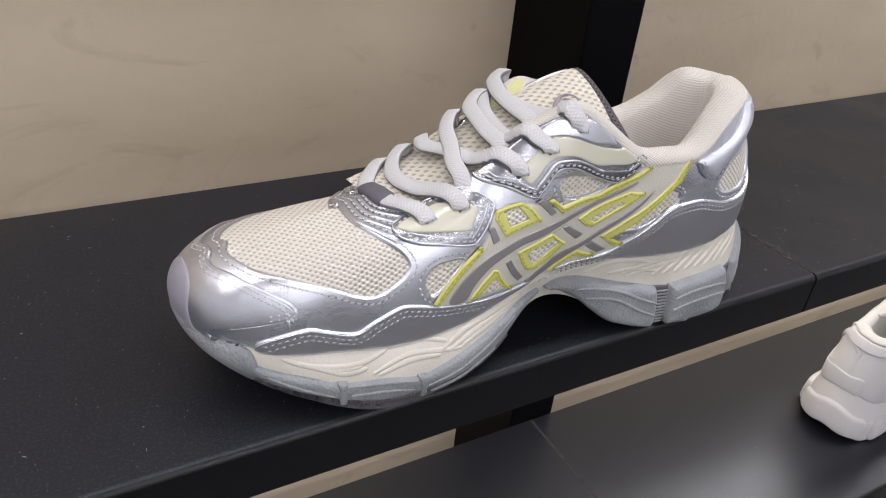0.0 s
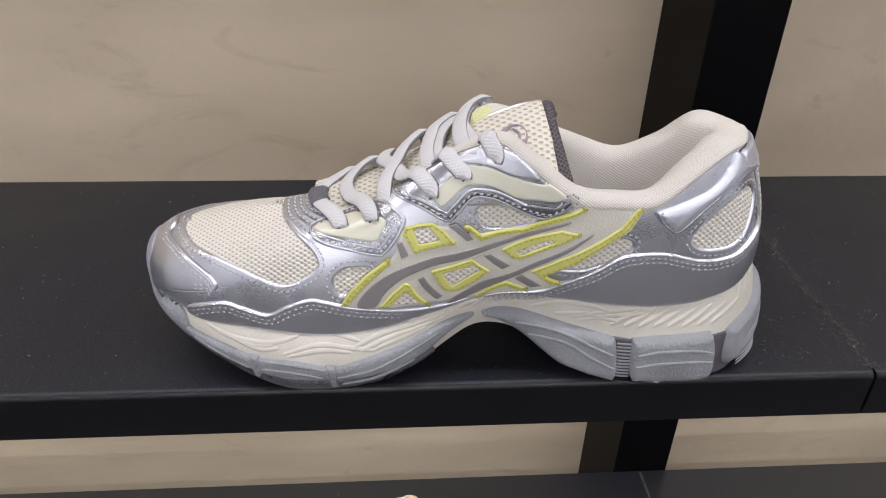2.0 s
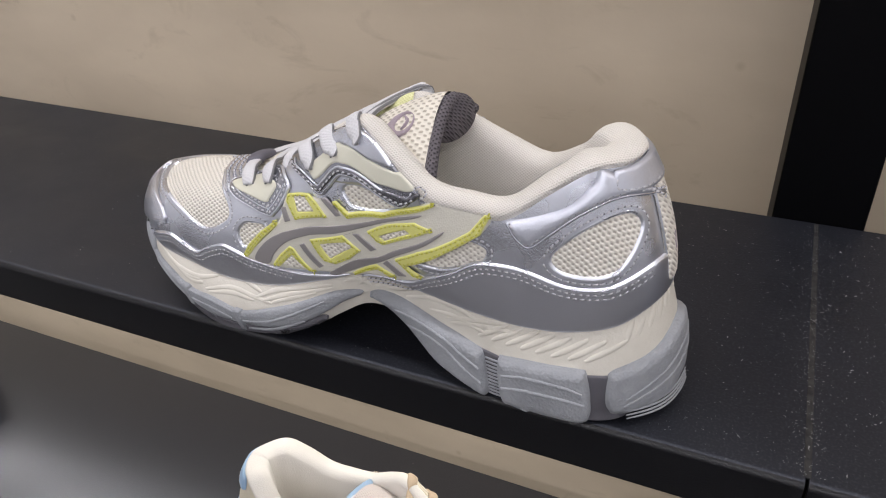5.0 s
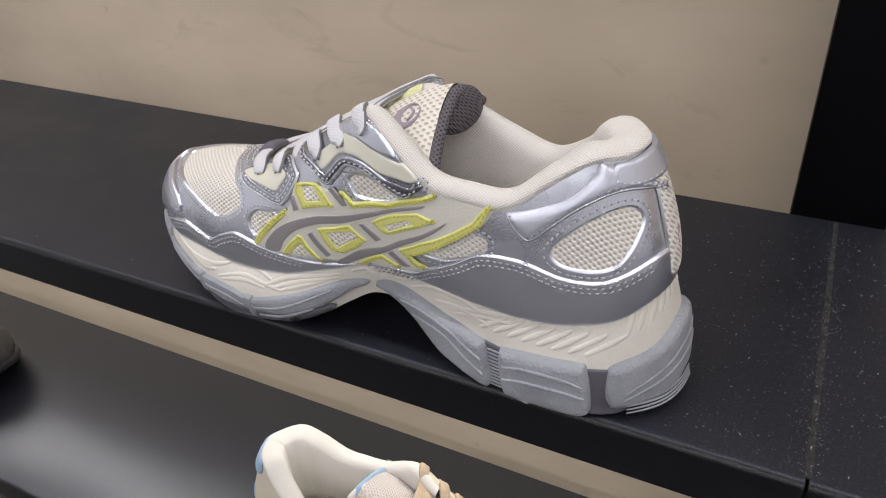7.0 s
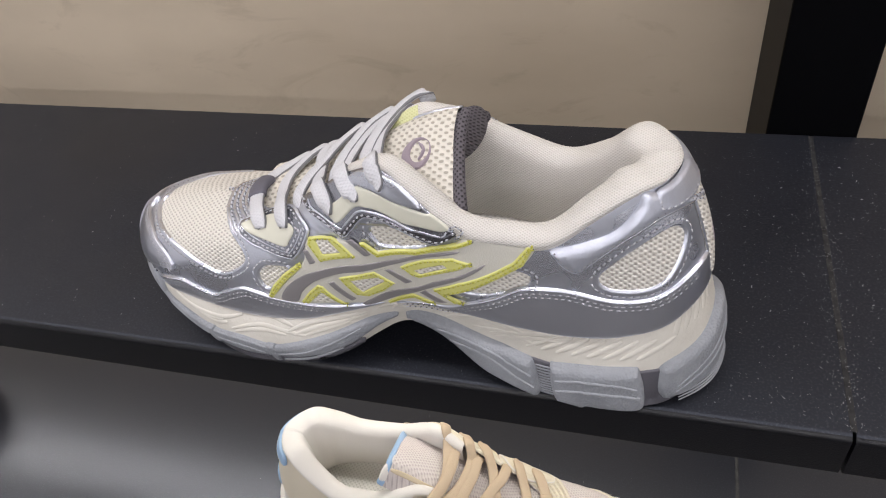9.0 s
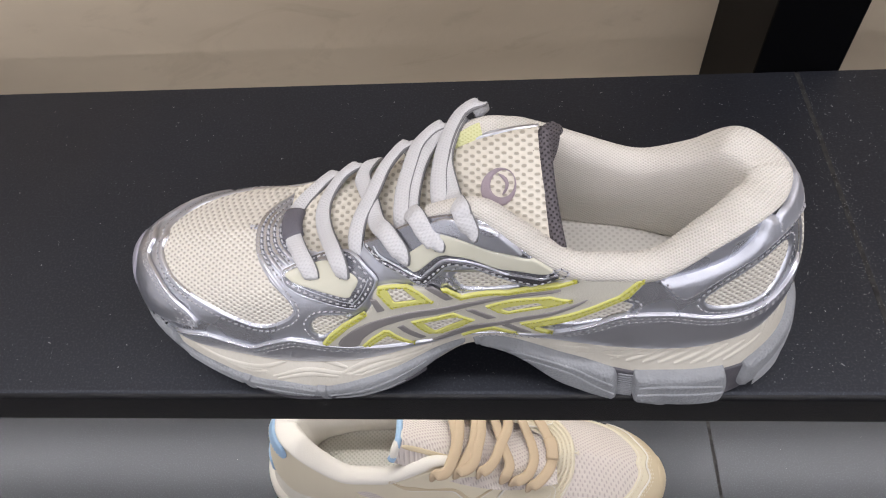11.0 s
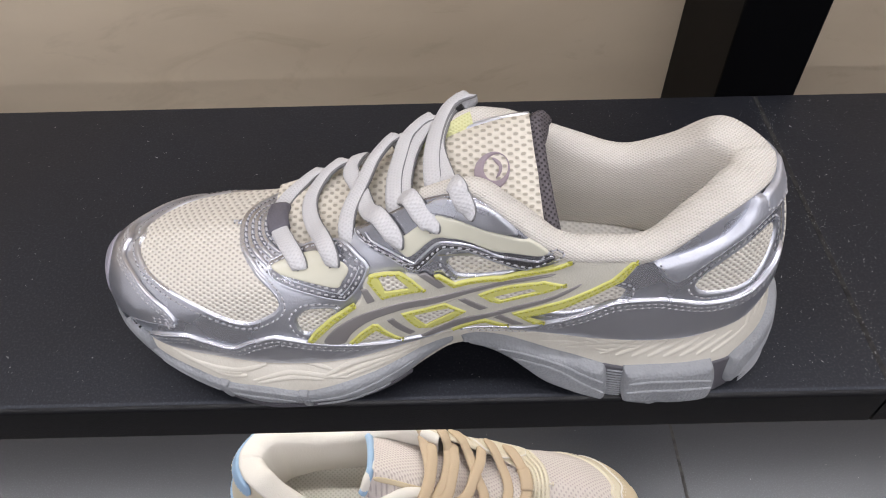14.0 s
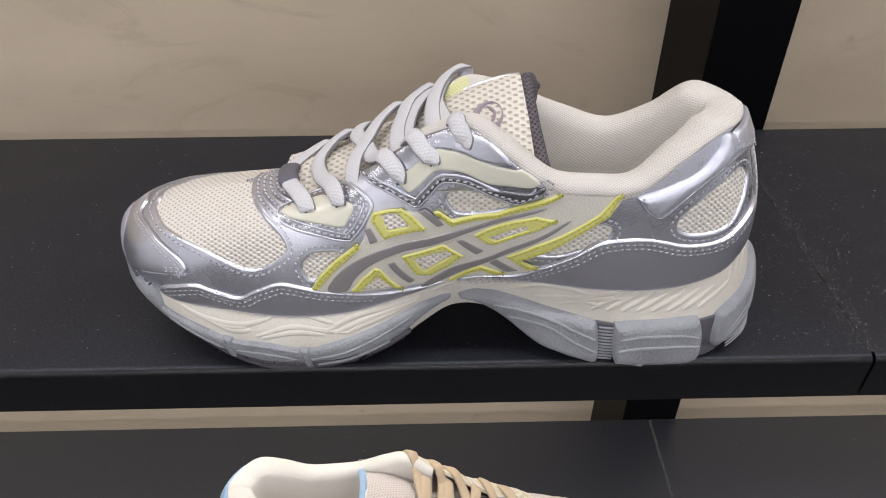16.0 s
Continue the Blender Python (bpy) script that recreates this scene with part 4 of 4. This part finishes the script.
p, n = lace_path(UNDER[0], .0006, eyelet=EYES[0])
i0 = len(p) * 22 // 60
strap("lace_band", p[i0 - 2:i0 + 10] + n[i0 - 2:i0 + 10] * .0001, n[i0 - 2:i0 + 10], .0084, .0044, [CLIP, CLIP], shoe, "dark grey woven lace band")

# ---- sole ----
WW = np.linspace(0, 1, 12)
ground = np.array([spline(SOLE, near(s)[0])[0] for s in SS])
wall_top = bite(SS)[:, 2] + .0015
pts = np.array([sole(SS, ground + (wall_top - ground) * w) for w in WW]).transpose(1, 0, 2)
verts = pts.reshape(-1, 3)
ns, nw = len(SS), len(WW)
faces = [((i + 1) % ns * nw + j, i * nw + j, i * nw + j + 1, (i + 1) % ns * nw + j + 1) for i in range(ns) for j in range(nw - 1)]
mid = mesh("midsole", verts, [q[::-1] for q in faces], FOAM, shoe, "cream foam midsole")
# the tread under it, from side to side
cross = np.linspace(0, 1, 9)
half = np.arange(0, ns // 2 + 1)
under = []
for i in half:
    a, b = pts[i, 0], pts[(-i) % ns, 0]
    lift = .006 * np.exp(-((near(SS[i])[0] - .5) / .07) ** 2)
    under.append([a + (b - a) * c + np.array([0, 0, lift * math.sin(math.pi * c) + .0002]) for c in cross])
under = np.array(under)
nc = len(cross)
faces = [(i * nc + j, (i + 1) * nc + j, (i + 1) * nc + j + 1, i * nc + j + 1) for i in range(len(half) - 1) for j in range(nc - 1)]
mesh("tread", under.reshape(-1, 3), [q[::-1] for q in faces], RUBBER_DARK, shoe, "dark rubber tread")

FORE = [(.004, .030), (.016, .030), (.028, .0255), (.042, .0215), (.055, .0175), (.070, .0165), (.085, .0135), (.095, .0155), (.104, .0185), (.114, .022), (.125, .0265), (.136, .0305), (.146, .0315),
        (.147, .0290), (.138, .0240), (.124, .0150), (.104, .0076), (.085, .0058), (.070, .0062), (.056, .0092), (.042, .0136), (.028, .0185), (.014, .0225), (.004, .0235)]
TREAD = [(.006, .0245), (.014, .0230), (.028, .0190), (.042, .0140), (.056, .0096), (.070, .0066), (.085, .0062), (.104, .0078), (.122, .0145), (.128, .0165), (.128, .0130), (.104, .0026), (.085, .0004), (.070, .0004), (.056, .0038), (.042, .0086), (.028, .0140), (.014, .0190), (.006, .0205)]
PODS = [[(.150, .0300), (.156, .0335), (.166, .0335), (.178, .0305), (.192, .0265), (.206, .0235), (.2095, .0215), (.2115, .010), (.2115, .0006), (.203, .0012), (.195, .0030), (.186, .0065), (.177, .0135), (.166, .0225), (.156, .0285)],
        [(.2155, .0210), (.219, .0235), (.235, .0250), (.2475, .0253), (.2505, .0235), (.2525, .012), (.2515, .0010), (.239, .0004), (.222, .0004), (.2175, .0030)]]
for side in (list, flipped):
    fore = panel("forefoot_outsole", sole, side(on_sole(FORE)), RUBBER, shoe, -.0004, .0026, .0022, .0016, size=(.33, 1.0), label="grey rubber forefoot outsole")
    ribs("outsole_rib", sole, [side(on_sole(q)) for q in ([(.030, .0225), (.042, .0165), (.052, .0125)], [(.058, .0125), (.070, .0115), (.082, .0088)],
         [(.088, .0088), (.102, .0115), (.116, .0180), (.130, .0255)], [(.057, .0165), (.070, .0150), (.083, .0125)], [(.090, .0050), (.104, .0075), (.120, .0145)])], .0009, RUBBER, fore, .0021)
    for bar in ([(.0525, .0185), (.0565, .0180), (.0572, .0072), (.0540, .0078)], [(.0835, .0142), (.0875, .0140), (.0885, .0030), (.0850, .0030)]):
        panel("outsole_bar", sole, side(on_sole(bar)), RUBBER, fore, -.0004, .0032, .0010, .0012, size=(.33, 1.0), rounded=False)
    panel("tread_edge", sole, side(on_sole(TREAD)), RUBBER_DARK, shoe, -.0004, .0024, .0010, .0014, size=(.33, 1.0), label="dark rubber tread edge")
    # dark colour stands for the deep shade between the pods
    panel("pod_bridge", sole, side(on_sole([(.200, .002), (.200, .022), (.230, .021), (.262, .022), (.262, .002), (.230, .002)])), RUBBER_DARK, shoe, -.0004, .0012, .0010, .0018, size=(.33, 1.0), label="rubber bridge between the heel pods, darkened as gap shade")
    for k, pod in enumerate(PODS):
        b = panel("heel_pod", sole, side(on_sole(pod)), RUBBER, shoe, -.0004, .0050, .0034, .0014, size=(.33, 1.0), label="grey rubber heel pod")
        lines = ([[(.166, .0290), (.182, .0265), (.200, .0190), (.209, .0155)], [(.172, .0225), (.186, .0205), (.200, .0130), (.210, .0085)]],
                 [[(.219, .0165), (.229, .0185), (.241, .0185), (.2490, .0165)], [(.219, .0105), (.229, .0125), (.241, .0130), (.2500, .0115)]])[k]
        ribs("pod_rib", sole, [side(on_sole(q)) for q in lines], .0010, RUBBER, b, .0046, rise=.8)
    tagged(ribs("sole_grooves", sole, [side(on_sole([(.2100, h), (.2135, h - .0002), (.2175, h)])) for h in np.arange(.002, .021, .0018)], .0006, RUBBER, shoe, .0012), kind="stuff")
BACK = [(-.105, .0260), (-.07, .0300), (-.03, .0365), (0, .0385), (.03, .0365), (.07, .0300), (.112, .0255), (.120, .020), (.118, .008), (.098, .0040), (.04, .0072), (0, .0105), (-.04, .0072), (-.09, .0040), (-.105, .010)]
back = panel("heel_pod", sole, BACK, RUBBER, shoe, -.0004, .0040, .0034, .0014, size=(.33, 1.0), label="grey rubber heel pod", flat=False)
ribs("pod_rib", sole, [[(.098, .0130), (.06, .0205), (.02, .0275), (-.02, .0300)], [(.100, .0100), (.06, .0160), (.02, .0215), (-.02, .0240)]], .0009, RUBBER, back, .0035)
ribs("pod_rib", sole, [[(.095, h), (.05, h + .001), (0, h + .003)] for h in (.003, .0046, .0062, .0078)], .0005, RUBBER, back, .0034)
bumper = panel("toe_bumper", upper, [(.958, -.06), (.966, .10), (.978, .22), (1.0, .27), (1.022, .22), (1.034, .10), (1.042, -.06), (1.0, -.10)], TOE_RUBBER, shoe, .0012, .0015, .0020, .0014, label="mauve-grey rubber toe bumper", flat=False)
panel("toe_bumper", sole, [(.90, .030), (.93, .034), (.97, .037), (1.0, .038), (1.03, .037), (1.07, .034), (1.10, .030), (1.10, .019), (1.05, .019), (1.0, .020), (.95, .019), (.90, .017)], RUBBER, shoe, -.0002, .0024, .0022, .0014, size=(.33, 1.0), label="grey rubber toe bumper", flat=False)

# sculpted lines of the foam
lines = [[(.034, .0285), (.046, .0245), (.060, .0235), (.072, .0260)], [(.040, .0265), (.052, .0225), (.062, .0225)], [(.046, .0240), (.056, .0208), (.064, .0215)],
         [(.066, .0190), (.080, .0225), (.092, .0215), (.104, .0200)], [(.068, .0180), (.082, .0205), (.094, .0195)], [(.072, .0265), (.086, .0270), (.098, .0240)],
         [(.094, .0205), (.106, .0265), (.120, .0300), (.134, .0330)], [(.098, .0200), (.110, .0250), (.122, .0285), (.134, .0315)], [(.104, .0205), (.114, .0245), (.126, .0285)],
         [(.146, .0345), (.150, .0385), (.153, .0420)], [(.140, .0355), (.147, .0375), (.152, .0345)], [(.154, .0350), (.162, .0385), (.168, .0425)], [(.156, .0350), (.166, .0375), (.176, .0420)],
         [(.170, .0345), (.182, .0385), (.196, .0375), (.206, .0345)], [(.182, .0325), (.196, .0330), (.210, .0300)], [(.192, .0290), (.206, .0330), (.222, .0345)], [(.190, .0310), (.205, .0350), (.218, .0370)]]
lines += [[(x, .0285), (x + .006, .0325), (x + .013, .0375)] for x in np.arange(.206, .250, .0062)]
for side in (list, flipped):
    ribs("foam_ridge", sole, [side(on_sole(q)) for q in lines], .0014, FOAM, mid, rise=.42)
ribs("foam_ridge", sole, [[(k, .036 + .014 * max(0, 1 - abs(k) / .1)), (k - .012, .046 + .010 * max(0, 1 - abs(k) / .1))] for k in np.arange(-.08, .10, .016)], .0015, FOAM, mid, rise=.3)


# ---- the other shoes on the lower shelf ----
def other_shoe(label, m, colours, skip=()):
    """A plainer shoe of the same make-up in other materials: copies of the meshes with the materials exchanged."""
    root = tagged(new("sneaker"), label, "sneaker", "shoes on display")
    root.matrix_world = m
    for ob in shoe.children:
        kind = ob.name.split(".")[0]
        if kind in skip:
            continue
        me = ob.data.copy()
        for i, old in enumerate(list(me.materials)):
            me.materials[i] = colours.get(kind, colours.get(old.name, old))
        body = new(kind, me)
        body.parent = root
        for sub in ob.children:
            name = sub.name.split(".")[0]
            if name in skip:
                continue
            data = sub.data.copy()
            for i, old in enumerate(list(data.materials)):
                data.materials[i] = colours.get(name, colours.get(old.name, old))
            piece = new(name, data)
            piece.parent = body
            if name == "stitching":
                tagged(piece, kind="stuff")
    return root


SAND = material("sand_suede", (.56, .47, .33), .85)
grain(SAND, 900.0, .4, .0006)
BLUE = material("pale_blue_leather", (.30, .44, .62), .5)
grain(BLUE, 900.0, .2, .0005)
PINK_MESH = knit("pale_pink_mesh", (.62, .56, .53), (.46, .41, .39), .0021, .27)
SAND_THREAD = material("sand_thread", (.66, .60, .48), .7)
OFF_WHITE = material("off_white_cloth", (.70, .67, .62), .85)
grain(OFF_WHITE, 1100.0, .5, .0006)
IVORY = material("ivory_leather", (.66, .60, .47), .55)
grain(IVORY, 700.0, .2, .0005)
TAN_LACE = material("tan_lace", (.50, .39, .27), .8)
grain(TAN_LACE, 1200.0, .5, .0006)
WHITE = material("white_leather", (.60, .585, .60), .5)
grain(WHITE, 700.0, .25, .0006)
WHITE_FOAM = material("white_foam", (.64, .615, .625), .6)
grain(WHITE_FOAM, 400.0, .25, .001)
WHITE_KNIT = knit("white_knit", (.68, .66, .64), (.5, .48, .46), .002, .3)
INK = material("black_leather", (.018, .018, .02), .5)
grain(INK, 700.0, .25, .0006)
INK_RUBBER = material("black_rubber", (.022, .022, .024), .7)
grain(INK_RUBBER, 400.0, .25, .0006)

plain = ("stripe_panel", "eyelet", "heel_strip", "lining_patch", "size_label", "print_bar", "outsole_rib", "outsole_bar", "pod_rib", "foam_ridge", "tongue_mark")
low = SHELF - .298 + .0006
other_shoe("sand and ivory running shoe with pale blue heel and tan laces", pose(-.335 + .2855, .0985, low, 0, 0, 180) @ Matrix.Diagonal((1.08, 1.05, 1.11, 1)),
           {"cream_mesh": PINK_MESH, "silver_leather": IVORY, "shaded_silver_leather": IVORY, "padded_silver_leather": IVORY, "satin_silver_leather": SAND, "cream_patent": IVORY, "gunmetal_trim": SAND, "pale_grey_lace": TAN_LACE, "lace_edge": TAN_LACE,
            "heel_patch": BLUE, "heel_tab": BLUE, "heel_rand": BLUE, "lace_band": TAN_LACE, "tongue_lining": OFF_WHITE, "grey_rubber": FOAM, "mauve_grey_rubber": SAND, "dark_knit": OFF_WHITE, "collar_knit": OFF_WHITE, "tongue_mesh": PINK_MESH, "tongue_binding": BLUE, "silver_thread": SAND_THREAD, "needle_hole": SAND, "rolled_edge": OFF_WHITE}, plain)
other_shoe("white leather running shoe on the lower shelf", pose(.534, .158, low, 0, 0, 190),
           {"cream_mesh": WHITE_KNIT, "silver_leather": WHITE, "shaded_silver_leather": WHITE, "padded_silver_leather": WHITE, "satin_silver_leather": WHITE, "cream_patent": WHITE, "gunmetal_trim": WHITE, "grey_rubber": WHITE_FOAM, "mauve_grey_rubber": WHITE_FOAM,
            "dark_rubber": WHITE_FOAM, "cream_foam": WHITE_FOAM, "silver_thread": LACE, "needle_hole": WHITE, "dark_knit": WHITE_KNIT, "collar_knit": WHITE_KNIT, "tongue_mesh": WHITE_KNIT, "lace_edge": LACE, "grey_lace_band": LACE}, plain)
other_shoe("black running shoe on the lower shelf", pose(-.335 - .372, .130, low, 0, 0, 180),
           {k: INK for k in ("cream_mesh", "silver_leather", "shaded_silver_leather", "padded_silver_leather", "satin_silver_leather", "cream_patent", "gunmetal_trim", "pale_grey_lace", "lace_edge", "collar_knit", "tongue_mesh", "dark_knit", "grey_lace_band", "insole_cloth", "silver_thread", "needle_hole")}
           | {k: INK_RUBBER for k in ("grey_rubber", "mauve_grey_rubber", "dark_rubber", "cream_foam")}, plain)

# ---- dust and lint on the shelves ----
rng = np.random.default_rng(4)
verts, faces = [], []


def fleck(x, y, z, size, long):
    a = rng.uniform(0, math.pi)
    c, s = math.cos(a) * size * long / 2, math.sin(a) * size * long / 2
    w = size * .22
    k = len(verts)
    bend = rng.normal(0, size * .5)
    pts = [(x - c, y - s), (x - s / size * bend * .4, y + c / size * bend * .4), (x + c, y + s)]
    for px, py in pts:
        for side in (-1, 1):
            verts.append((px - math.sin(a) * w * side, py + math.cos(a) * w * side, z + .0002))
        verts.append((px, py, z + .0002 + w))
    for i in range(2):
        b = k + i * 3
        faces.extend([(b, b + 3, b + 5, b + 2), (b + 2, b + 5, b + 4, b + 1)])


for _ in range(3000):
    x, y = rng.uniform(-.55, .35), rng.uniform(.006, .198)
    if rng.random() < .5:
        x = rng.normal(.02, .09)
    fleck(min(max(x, -1.4), 1.4), y, SHELF, rng.choice((.00016, .00022, .00032, .0005), p=(.4, .35, .2, .05)), rng.choice((1.2, 1.6, 3.0)))
for _ in range(420):
    fleck(rng.normal(.0, .0045), rng.uniform(.004, .2), SHELF, .00022, rng.choice((1.5, 3.0)))
for _ in range(60):
    fleck(rng.uniform(-.4, .4), rng.uniform(.01, .19), SHELF - .298, .0004, 2.0)
tagged(mesh("dust", verts, faces, DUST), "pale dust and lint lying on black shelves", "dust", kind="stuff")
